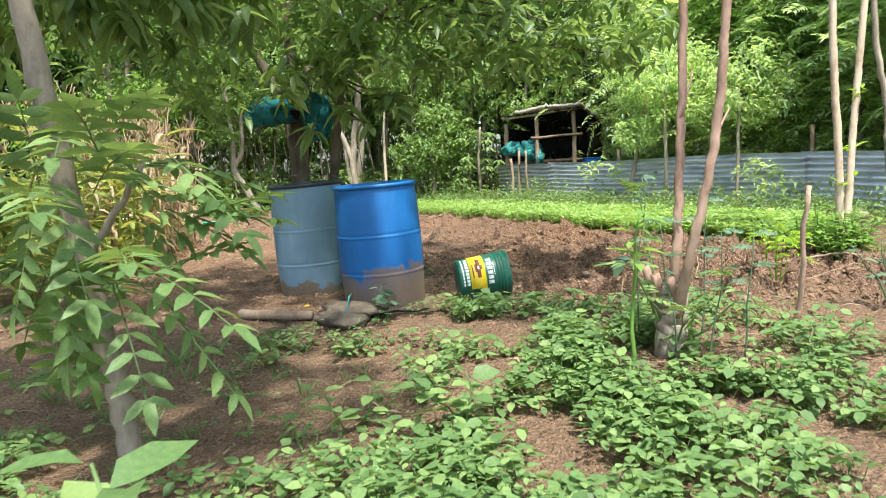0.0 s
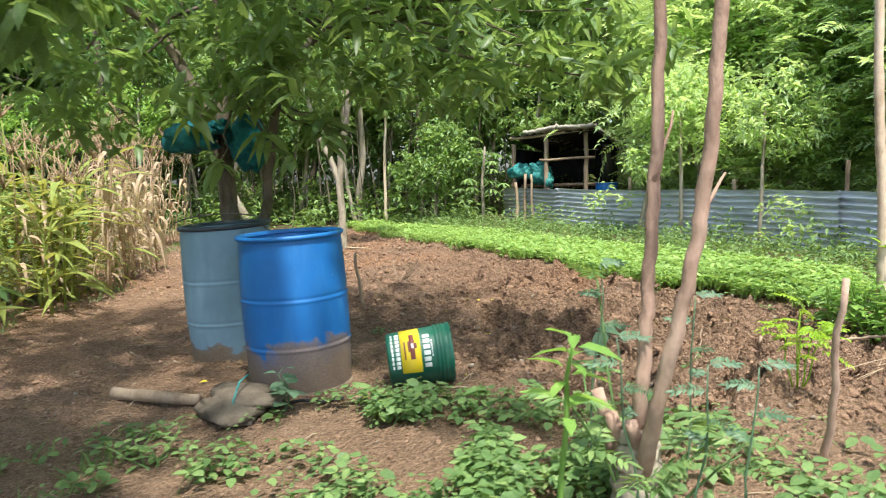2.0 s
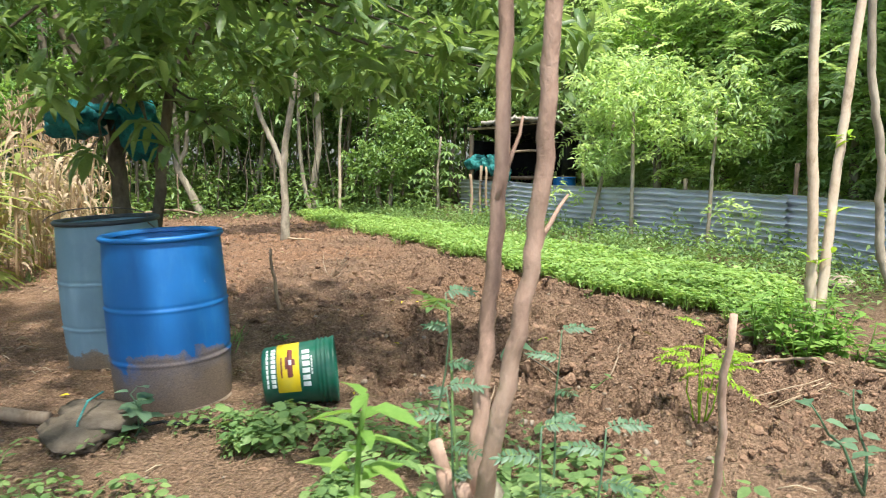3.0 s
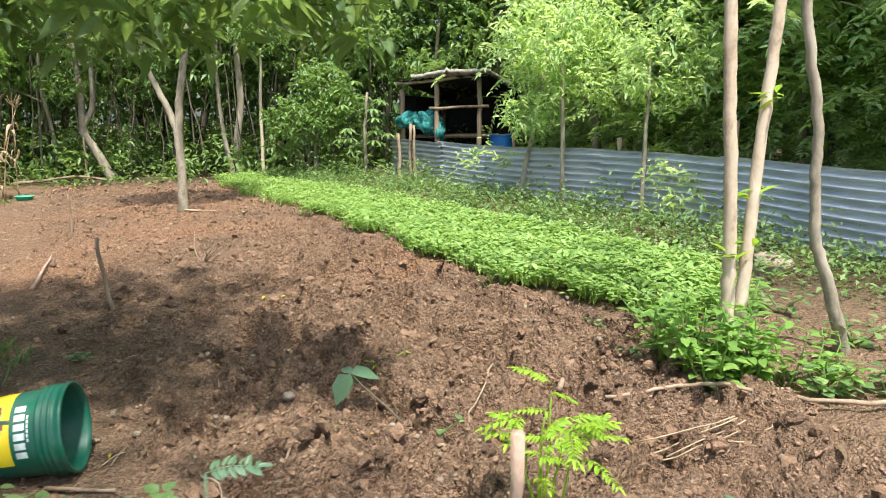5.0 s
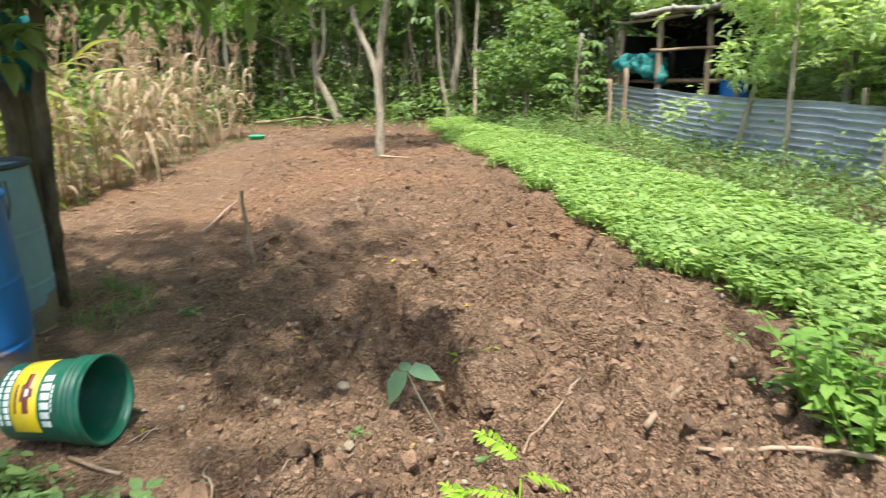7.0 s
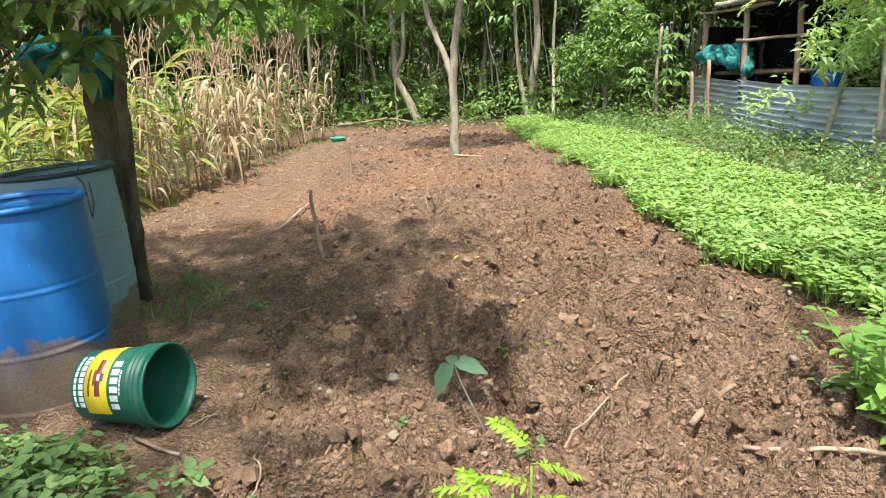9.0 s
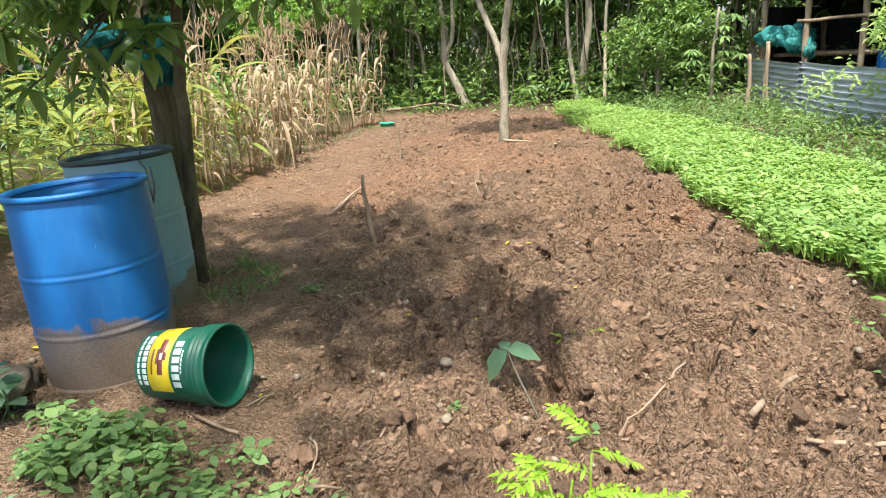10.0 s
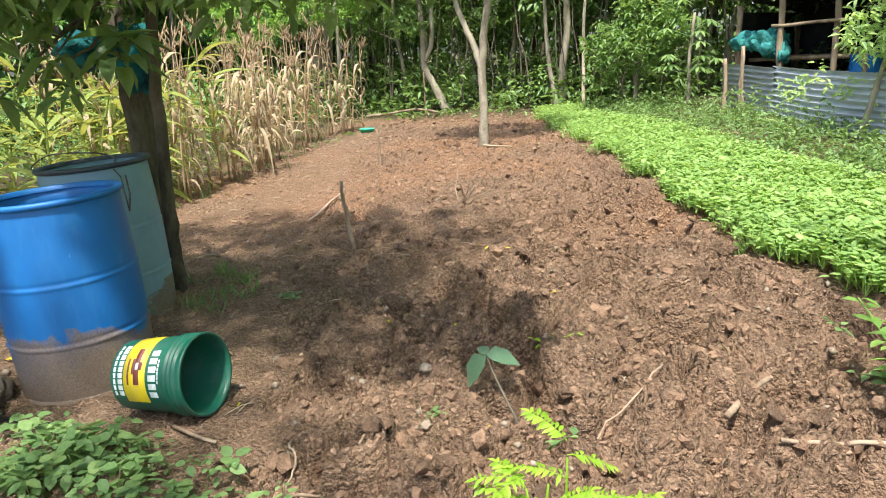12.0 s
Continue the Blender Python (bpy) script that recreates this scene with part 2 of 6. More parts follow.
M = {
    "soil": soil_material(),
    "clod": rough_material("clod", [(0.35, (0.160, 0.099, 0.061)), (0.5, (0.283, 0.177, 0.110)), (0.68, (0.420, 0.279, 0.179))], 7, 60, 0.95, 0.02, 1.0),
    "pebble": rough_material("pebble", [(0.35, (0.176, 0.136, 0.096)), (0.5, (0.288, 0.232, 0.168)), (0.68, (0.400, 0.344, 0.272))], 9, 80, 0.85, 0.004),
    "bark_brown": rough_material("bark_brown", [(0.35, (0.176, 0.115, 0.081)), (0.5, (0.365, 0.243, 0.176)), (0.66, (0.513, 0.365, 0.270))], 7, 45, 0.85, 0.008, 0.7, (1, 1, 0.45)),
    "bark_pale": rough_material("bark_pale", [(0.33, (0.26, 0.19, 0.12)), (0.48, (0.50, 0.40, 0.28)), (0.66, (0.62, 0.53, 0.40))], 6, 50, 0.8, 0.004, 0.5, (1, 1, 0.6)),
    "bark_dark": rough_material("bark_dark", [(0.35, (0.055, 0.045, 0.03)), (0.5, (0.12, 0.10, 0.07)), (0.68, (0.20, 0.17, 0.12))], 8, 50, 0.9, 0.008, 0.8, (1, 1, 0.5)),
    "bark_grey": rough_material("bark_grey", [(0.35, (0.161, 0.138, 0.098)), (0.5, (0.299, 0.259, 0.190)), (0.68, (0.425, 0.380, 0.287))], 6, 45, 0.88, 0.006, 0.6, (1, 1, 0.5)),
    "wood": rough_material("wood", [(0.35, (0.164, 0.115, 0.074)), (0.5, (0.279, 0.205, 0.135)), (0.68, (0.394, 0.312, 0.221))], 10, 70, 0.85, 0.004, 0.6, (1, 1, 0.3)),
    "straw": rough_material("straw", [(0.35, (0.255, 0.187, 0.111)), (0.5, (0.391, 0.306, 0.196)), (0.68, (0.493, 0.416, 0.289))], 12, 80, 0.85, 0.002),
    "net": rough_material("net", [(0.38, (0.005, 0.06, 0.075)), (0.5, (0.01, 0.14, 0.16)), (0.66, (0.03, 0.28, 0.28))], 14, 160, 0.7, 0.01, 1.0),
    "net_light": rough_material("net_light", [(0.36, (0.012, 0.10, 0.10)), (0.5, (0.035, 0.25, 0.23)), (0.66, (0.16, 0.48, 0.43))], 12, 120, 0.7, 0.01, 1.0),
    "sack": rough_material("sack", [(0.35, (0.075, 0.06, 0.042)), (0.5, (0.14, 0.112, 0.08)), (0.68, (0.23, 0.19, 0.14))], 9, 150, 0.9, 0.004, 0.8),
    # black of the wall sheeting, also the painted shade under the shelter roof
    "tarp_and_shade": rough_material("tarp_and_shade", [(0.35, (0.008, 0.008, 0.009)), (0.55, (0.02, 0.02, 0.022)), (0.75, (0.05, 0.05, 0.05))], 6, 60, 0.7, 0.006),
    "thatch": rough_material("thatch", [(0.35, (0.16, 0.14, 0.11)), (0.5, (0.30, 0.27, 0.22)), (0.68, (0.46, 0.42, 0.35))], 8, 60, 0.9, 0.01, 0.9, (1, 6, 1)),
    "drum_blue": drum_material("drum_blue", (0.010, 0.145, 0.44), (0.05, 0.23, 0.50), 0.27),
    "drum_grey": drum_material("drum_grey", (0.20, 0.34, 0.43), (0.30, 0.44, 0.53), 0.14),
    "drum_rim": plastic("drum_rim", (0.035, 0.05, 0.062), 0.5),
    "plastic_green": plastic("plastic_green", (0.006, 0.10, 0.058), 0.42),
    "plastic_yellow": plastic("plastic_yellow", (0.75, 0.56, 0.012), 0.45),
    "print_white": plastic("print_white", (0.72, 0.76, 0.72), 0.5),
    "print_red": plastic("print_red", (0.16, 0.03, 0.02), 0.5),
    "plastic_mint": plastic("plastic_mint", (0.05, 0.55, 0.30), 0.5),
    "black_rubber": plastic("black_rubber", (0.012, 0.012, 0.012), 0.6),
    "wire": rough_material("wire", [(0.4, (0.06, 0.05, 0.045)), (0.6, (0.2, 0.18, 0.16))], 20, 90, 0.6, 0.001),
    "metal": sheet_metal(),
    "leaf_mango": leaf_material("leaf_mango", (0.06, 0.12, 0.05), (0.15, 0.26, 0.09), (0.33, 0.45, 0.16), 0.5, 0.4, 0.45),
    "leaf_wood": leaf_material("leaf_wood", (0.066, 0.139, 0.044), (0.152, 0.268, 0.084), (0.327, 0.462, 0.145), 0.35),
    "leaf_feather": leaf_material("leaf_feather", (0.17, 0.27, 0.13), (0.38, 0.54, 0.26), (0.72, 0.87, 0.44), 0.5, 0.5, 0.3),
    "leaf_deep": leaf_material("leaf_deep", (0.045, 0.120, 0.036), (0.105, 0.240, 0.066), (0.210, 0.390, 0.105), 0.3),
    "leaf_weed": leaf_material("leaf_weed", (0.06, 0.13, 0.045), (0.14, 0.245, 0.08), (0.32, 0.44, 0.15), 0.3, 0.5, 0.3),
    "leaf_bed": leaf_material("leaf_bed", (0.15, 0.275, 0.07), (0.285, 0.45, 0.12), (0.47, 0.615, 0.21), 0.35, 0.45, 0.35),
    "leaf_bright": leaf_material("leaf_bright", (0.105, 0.220, 0.042), (0.200, 0.360, 0.077), (0.336, 0.500, 0.126), 0.4, 0.5, 0.3),
    "leaf_lime": leaf_material("leaf_lime", (0.16, 0.30, 0.02), (0.27, 0.45, 0.035), (0.42, 0.58, 0.07), 0.4, 0.5, 0.3),
    "leaf_blue": leaf_material("leaf_blue", (0.06, 0.13, 0.07), (0.11, 0.20, 0.11), (0.18, 0.28, 0.16), 0.25, 0.45, 0.4),
    "corn_dry": leaf_material("corn_dry", (0.25, 0.165, 0.095), (0.49, 0.375, 0.24), (0.70, 0.60, 0.46), 0.3, 0.7, 0.2),
    "corn_green": leaf_material("corn_green", (0.10, 0.19, 0.03), (0.26, 0.34, 0.07), (0.55, 0.50, 0.18), 0.35, 0.55, 0.3),
    "tassel": leaf_material("tassel", (0.26, 0.17, 0.10), (0.44, 0.32, 0.20), (0.62, 0.48, 0.33), 0.2, 0.8, 0.1),
    "litter_leaf": leaf_material("litter_leaf", (0.10, 0.065, 0.04), (0.24, 0.16, 0.09), (0.48, 0.38, 0.22), 0.15, 0.8, 0.15),
    "yellow_leaf": leaf_material("yellow_leaf", (0.42, 0.32, 0.02), (0.6, 0.48, 0.03), (0.7, 0.62, 0.1), 0.2, 0.6, 0.2),
}


# ---- mesh helpers ----
class Geo:
    """Vertices and faces gathered piece by piece for one mesh."""

    def __init__(self):
        self.v, self.f, self.n = [], [], 0

    def add(self, verts, faces):
        verts = np.asarray(verts, float).reshape(-1, 3)
        for fc in faces:
            self.f.append(np.asarray(fc, int) + self.n)
        self.v.append(verts)
        self.n += len(verts)
        return self

    def mesh(self, name, mat, smooth=True):
        me = bpy.data.meshes.new(name)
        v = np.concatenate(self.v)
        me.vertices.add(len(v))
        me.vertices.foreach_set("co", v.ravel())
        loops = np.concatenate([a.ravel() for a in self.f])
        sizes = np.concatenate([np.full(len(a), a.shape[1]) for a in self.f])
        me.loops.add(len(loops))
        me.loops.foreach_set("vertex_index", loops)
        me.polygons.add(len(sizes))
        me.polygons.foreach_set("loop_start", np.concatenate([[0], np.cumsum(sizes)[:-1]]))
        me.polygons.foreach_set("use_smooth", np.full(len(sizes), smooth))
        me.update(calc_edges=True)
        me.validate()
        me.materials.append(M[mat])
        return me


def part(name, geo, mat, parent=None, label="", smooth=True):
    ob = new(name, geo.mesh(name, mat, smooth))
    if parent:
        ob.parent = parent
    return tagged(ob, label)


def thing(name, where, label, category, group="", kind=""):
    ob = new(name)
    ob.empty_display_size = 0.1
    ob.location = where
    return tagged(ob, label, category, group, kind)


def unit(a):
    return a / np.maximum(np.linalg.norm(a, axis=-1, keepdims=True), 1e-9)


def rand_dirs(r, n):
    return unit(r.normal(size=(n, 3)))


def tube(geo, path, radii, seg=8, r=None, wob=0.0, caps=True):
    """A round bar along a path, with a radius at each point."""
    path = np.asarray(path, float)
    radii = np.broadcast_to(np.asarray(radii, float), (len(path),))
    tan = unit(np.gradient(path, axis=0))
    ref = np.array([1.0, 0, 0]) if abs(tan[0, 0]) < 0.8 else np.array([0, 1.0, 0])
    side = unit(ref - tan * (tan @ ref)[:, None])
    up = np.cross(tan, side)
    a = np.linspace(0, 2 * np.pi, seg, endpoint=False)
    rr = radii[:, None] * np.ones(seg)
    if r is not None and wob:
        rr = rr * (1 + wob * r.normal(size=rr.shape))
    v = path[:, None] + (np.cos(a)[None, :, None] * side[:, None] + np.sin(a)[None, :, None] * up[:, None]) * rr[..., None]
    k = len(path)
    i, j = np.meshgrid(np.arange(k - 1), np.arange(seg), indexing="ij")
    q = np.stack([i * seg + j, i * seg + (j + 1) % seg, (i + 1) * seg + (j + 1) % seg, (i + 1) * seg + j], -1).reshape(-1, 4)
    verts = v.reshape(-1, 3)
    faces = [q]
    if caps:
        verts = np.concatenate([verts, path[:1], path[-1:]])
        j = np.arange(seg)
        faces.append(np.stack([(j + 1) % seg, j, np.full(seg, k * seg)], -1))
        faces.append(np.stack([(k - 1) * seg + j, (k - 1) * seg + (j + 1) % seg, np.full(seg, k * seg + 1)], -1))
    geo.add(verts, faces)


def bend(a, b, n, r, amount):
    """A crooked line from a to b."""
    a, b = np.asarray(a, float), np.asarray(b, float)
    t = np.linspace(0, 1, n)[:, None]
    p = a + (b - a) * t
    off = np.cumsum(r.normal(size=(n, 3)), 0)
    off -= off[0] + (off[-1] - off[0]) * t
    return p + off * amount


def leaves(geo, P, D, U, L, W, fold=0.12, droop=0.15, fine=False):
    """Many leaves: base P, way D, upper side U, length L, width as a part of the length."""
    n = len(P)
    D = unit(D)
    S = unit(np.cross(D, U))
    N = np.cross(S, D)
    L = np.broadcast_to(np.asarray(L, float), (n,))[:, None, None]
    W = np.broadcast_to(np.asarray(W, float), (n,))[:, None]
    if fine:
        T = np.array([[0, 0, 0], [.22, .40, fold], [.22, 0, .02], [.22, -.40, fold], [.6, .42, fold * .7 - droop * .3], [.6, 0, -droop * .3], [.6, -.42, fold * .7 - droop * .3], [1, 0, -droop]])
        tri = np.array([[0, 1, 2], [0, 2, 3], [5, 4, 7], [6, 5, 7]])
        quad = np.array([[2, 1, 4, 5], [3, 2, 5, 6]])
    else:
        T = np.array([[0, 0, 0], [.42, .5, fold], [1, 0, -droop], [.42, -.5, fold]])
        tri, quad = np.array([[0, 1, 2], [0, 2, 3]]), None
    side = T[None, :, 1] * W
    V = P[:, None] + L * (D[:, None] * T[None, :, :1] + S[:, None] * side[..., None] + N[:, None] * T[None, :, 2:])
    base = (np.arange(n) * len(T))[:, None, None]
    fs = [(tri[None] + base).reshape(-1, 3)]
    if quad is not None:
        fs.append((quad[None] + base).reshape(-1, 4))
    geo.add(V.reshape(-1, 3), fs)


def pinnate(geo, r, P, D, U, L, pairs, leaflet, width, sag=0.25, fine=False, stalk=0.003):
    """Feathered leaves: pairs of leaflets along a sagging midrib."""
    D = unit(D)
    S = unit(np.cross(D, U))
    N = np.cross(S, D)
    n = len(P)
    L = np.broadcast_to(np.asarray(L, float), (n,))
    t = (np.arange(pairs) + 1.2) / (pairs + 0.6)
    B = P[:, None] + (D * L[:, None])[:, None] * t[None, :, None]
    B[..., 2] -= sag * L[:, None] * t[None] ** 2
    for s in (-1, 1):
        d = S[:, None] * s + D[:, None] * 0.45 + r.normal(size=(n, pairs, 3)) * 0.13
        d[..., 2] -= 0.15
        size = leaflet * (1 - 0.45 * np.abs(t - 0.45))[None] * r.uniform(0.85, 1.15, (n, pairs))
        leaves(geo, B.reshape(-1, 3), d.reshape(-1, 3), np.repeat(N, pairs, 0) + r.normal(size=(n * pairs, 3)) * 0.15, size.ravel(), width, 0.08, 0.12, fine)
    leaves(geo, B[:, -1], D + [0, 0, -0.3], N, leaflet, width, 0.08, 0.12, fine)
    if stalk:
        for k in range(n):
            tube(geo, np.concatenate([P[k:k + 1], B[k, ::max(1, pairs // 3)], B[k, -1:]]), stalk, 3, caps=False)


def lathe(profile, seg=48):
    """A turned body from rows of radius and height."""
    prof = np.asarray(profile, float)
    a = np.linspace(0, 2 * np.pi, seg, endpoint=False)
    v = np.stack([prof[:, None, 0] * np.cos(a), prof[:, None, 0] * np.sin(a), np.broadcast_to(prof[:, None, 1], (len(prof), seg))], -1)
    i, j = np.meshgrid(np.arange(len(prof) - 1), np.arange(seg), indexing="ij")
    q = np.stack([i * seg + j, i * seg + (j + 1) % seg, (i + 1) * seg + (j + 1) % seg, (i + 1) * seg + j], -1).reshape(-1, 4)
    return v.reshape(-1, 3), [q]


def box(geo, lo, hi):
    x0, y0, z0 = lo
    x1, y1, z1 = hi
    v = [(x0, y0, z0), (x1, y0, z0), (x1, y1, z0), (x0, y1, z0), (x0, y0, z1), (x1, y0, z1), (x1, y1, z1), (x0, y1, z1)]
    geo.add(v, [[(3, 2, 1, 0), (4, 5, 6, 7), (0, 1, 5, 4), (1, 2, 6, 5), (2, 3, 7, 6), (3, 0, 4, 7)]])


# a unit lump, shared by clods, stones and bundles
def lump_shape(level):
    bm = bmesh.new()
    bmesh.ops.create_icosphere(bm, subdivisions=level, radius=1.0)
    v = np.array([p.co[:] for p in bm.verts])
    f = np.array([[p.index for p in fc.verts] for fc in bm.faces])
    bm.free()
    return v, f


LUMPS = {k: lump_shape(k) for k in (1, 2, 3)}


def lump(geo, r, centre, size, level=2, rough=0.25, flat=0.7, freq=1.6):
    v, f = LUMPS[level]
    o = Vector(r.uniform(-50, 50, 3))
    k = np.array([1 + rough * noise.fractal(Vector(p) * freq + o, 0.9, 2.0, 3) * 1.6 for p in v])
    s = np.asarray(size) * np.array([1, 1, flat]) if np.ndim(size) == 0 else np.asarray(size)
    a = r.uniform(0, 6.28)
    rot = np.array([[np.cos(a), -np.sin(a), 0], [np.sin(a), np.cos(a), 0], [0, 0, 1]])
    geo.add((v * k[:, None] * s) @ rot.T + np.asarray(centre), [f])


def chunk_shapes(n):
    """Broken angular lumps: hulls of scattered points."""
    r = np.random.RandomState(7)
    out = []
    for k in range(n):
        bm = bmesh.new()
        for p in unit(r.normal(size=(15, 3))) * r.uniform(0.7, 1.1, (15, 1)):
            bm.verts.new(p)
        res = bmesh.ops.convex_hull(bm, input=bm.verts)
        inner = [e for e in res["geom_interior"] if isinstance(e, bmesh.types.BMVert)]
        if inner:
            bmesh.ops.delete(bm, geom=inner, context="VERTS")
        bm.verts.index_update()
        out.append((np.array([v.co[:] for v in bm.verts]), np.array([[v.index for v in f.verts] for f in bm.faces])))
        bm.free()
    return out


CHUNKS = chunk_shapes(24)


def chunk(geo, r, centre, size):
    v, f = CHUNKS[r.randint(24)]
    m = np.array(Euler(r.normal(size=3) * [0.4, 0.4, 3]).to_matrix())
    geo.add((v * np.asarray(size)) @ m.T + np.asarray(centre), [f])


def smooth(x, a, b):
    t = np.clip((x - a) / (b - a), 0, 1)
    return t * t * (3 - 2 * t)


# ---- the lie of the land ----
def bed_left(y):
    return np.interp(y, [5.6, 6.45, 7.77, 8.55, 10.26, 13.0, 15.6], [3.2, 2.66, 1.81, 1.50, 0.72, -0.75, -2.05])


def bed_right(y):
    return np.interp(y, [5.6, 6.4, 7.5, 9.0, 11.5, 13.0, 15.8], [3.25, 3.35, 3.55, 2.75, 1.45, 0.7, -1.3])


def plot_left(y):
    return np.interp(y, [3.8, 5.0, 6.5, 9.0, 16.5], [1.2, 0.55, -0.45, -1.9, -5.4])


def land(x, y):
    """Smooth height of the ground."""
    x, y = np.asarray(x, float), np.asarray(y, float)
    z = 0.041 * 6 * np.tanh(x / 6) * (1 + 0.06 * np.abs(np.tanh(x / 6))) + 0.0161 * np.clip(y, -4, 18) - 0.029
    z = z - 0.08 * np.exp(-((x + 1.2) / 0.9) ** 2 - ((y - 3.0) / 0.9) ** 2)
    z = z + 0.07 * np.exp(-((x - 1.95) / 0.5) ** 2 - ((y - 4.3) / 0.5) ** 2)
    return z


def dug(x, y):
    """How far the soil at a place has been turned over, 0 to 1."""
    return smooth(x, plot_left(y) - 0.25, plot_left(y) + 0.35) * (1 - smooth(x, bed_left(y) - 0.12, bed_left(y) + 0.05)) * smooth(y, 3.7, 4.5) * (1 - smooth(y, 16.2, 17.2))


def spaced(stops):
    out = [np.arange(a, b, s) for a, b, s in stops]
    return np.concatenate(out + [[stops[-1][1]]])


def value_noise(x, y, scale, seed):
    rs = np.random.RandomState(seed)
    tab = rs.rand(256, 256)
    u, v = x / scale + 1000.3, y / scale + 1000.7
    i, j = np.floor(u).astype(int), np.floor(v).astype(int)
    fu, fv = u - i, v - j
    fu, fv = fu * fu * (3 - 2 * fu), fv * fv * (3 - 2 * fv)
    g = lambda a, b: tab[a % 256, b % 256]
    return (g(i, j) * (1 - fu) + g(i + 1, j) * fu) * (1 - fv) + (g(i, j + 1) * (1 - fu) + g(i + 1, j + 1) * fu) * fv - 0.5


def plates(x, y, size, seed, lift, tilt, crack):
    """Broken slabs of turned soil: each cell lies at its own height and slope, with cracks between."""
    rs = np.random.RandomState(seed)
    jx, jy, hh, tx, ty = (rs.rand(64, 64) for _ in range(5))
    u, v = x / size + 640.0, y / size + 640.0
    i, j = np.floor(u).astype(int), np.floor(v).astype(int)
    f1, f2, z = np.full(u.shape, 9.0), np.full(u.shape, 9.0), np.zeros(u.shape)
    for di in (-1, 0, 1):
        for dj in (-1, 0, 1):
            a, b = (i + di) % 64, (j + dj) % 64
            du, dv = u - (i + di + jx[a, b]), v - (j + dj + jy[a, b])
            d = np.hypot(du, dv)
            here = lift * (hh[a, b] - 0.5) + tilt * size * (du * (tx[a, b] - 0.5) + dv * (ty[a, b] - 0.5)) * 2
            near = d < f1
            f2 = np.where(near, f1, np.minimum(f2, d))
            z = np.where(near, here, z)
            f1 = np.where(near, d, f1)
    return z - crack * (1 - smooth(f2 - f1, 0.03, 0.20))


def relief(x, y):
    d = dug(x, y)
    near = smooth(x + 0.12 * (y - 5), 0.1, 1.5)
    wx = x + 0.09 * value_noise(x, y, 0.13, 31) + 0.03 * value_noise(x, y, 0.045, 33)
    wy = y + 0.09 * value_noise(x, y, 0.13, 32) + 0.03 * value_noise(x, y, 0.045, 34)
    c, s = 0.89, 0.46
    u, v = c * wx + s * wy, (-s * wx + c * wy) * 0.8
    torn = smooth(value_noise(x, y, 0.31, 45), -0.12, 0.16)
    slabs = plates(u, v, 0.23, 41, 0.10, 0.42, 0.075 * torn) + plates(u, v, 0.095, 42, 0.046, 0.46, 0.032 * (0.3 + 0.7 * torn))
    crumbs = plates(wx, wy, 0.045, 43, 0.011, 0.26, 0.005) + 0.010 * value_noise(x, y, 0.03, 9)
    pits = -0.16 * smooth(value_noise(u, v, 0.17, 7), 0.2, 0.28)
    slabs = slabs + 0.13 * value_noise(u, v, 0.34, 47)
    low = 0.06 * value_noise(x, y, 0.7, 5) + 0.028 * value_noise(x, y, 0.12, 6) + 0.018 * value_noise(x, y, 0.05, 8)
    return d * ((slabs + pits) * (0.34 + 0.66 * near) + crumbs * (1.1 - 0.4 * near)) + (1 - 0.7 * d) * low


def ground_z(x, y):
    return land(x, y) + relief(np.asarray(x, float), np.asarray(y, float))


xs = spaced([(-300, -60, 40), (-60, -12, 6), (-12, -4, 0.4), (-4, -1.6, 0.04), (-1.6, -0.4, 0.022), (-0.4, 3.0, 0.015), (3.0, 3.6, 0.03), (3.6, 6, 0.1), (6, 14, 0.6), (14, 60, 6), (60, 300, 40)])
ys = spaced([(-300, -40, 40), (-40, -4, 4), (-4, 1.6, 0.25), (1.6, 3.6, 0.05), (3.6, 4.2, 0.022), (4.2, 7.4, 0.015), (7.4, 9.5, 0.025), (9.5, 13, 0.035), (13, 18, 0.08), (18, 30, 0.6), (30, 70, 5), (70, 300, 40)])
gx, gy = np.meshgrid(xs, ys)
gz = ground_z(gx, gy)
gi, gj = np.meshgrid(np.arange(len(ys) - 1), np.arange(len(xs) - 1), indexing="ij")
nx = len(xs)
ground_geo = Geo().add(np.stack([gx, gy, gz], -1).reshape(-1, 3), [np.stack([gi * nx + gj, gi * nx + gj + 1, (gi + 1) * nx + gj + 1, (gi + 1) * nx + gj], -1).reshape(-1, 4)])
ground = part("ground", ground_geo, "soil")
tagged(ground, "bare brown farm soil, freshly dug into rough clods", "ground", kind="structure")
for key, field in (("dug", dug(gx, gy)), ("red", smooth(gy, 6.8, 8.4) * (1 - smooth(gy, 15, 17)) * np.clip(0.55 + 1.3 * value_noise(gx, gy, 1.1, 51), 0, 1) + 0.5 * smooth(-gx, 0.2, 1.4) * (1 - smooth(gy, 6.8, 8.4)) * smooth(gy, 4.5, 5.5)), ("litter", np.clip(smooth(gy, 15.4, 16.8) + smooth(gx, bed_right(gy) - 0.1, bed_right(gy) + 0.3) * smooth(gy, 6.0, 7.0) * 0.8 + smooth(-gx, 3.6 + 0.28 * np.clip(gy - 8.5, 0, 9), 4.4 + 0.28 * np.clip(gy - 8.5, 0, 9)), 0, 1))):
    at = ground.data.attributes.new(key, "FLOAT", "POINT")
    at.data.foreach_set("value", field.ravel().astype(np.float32))


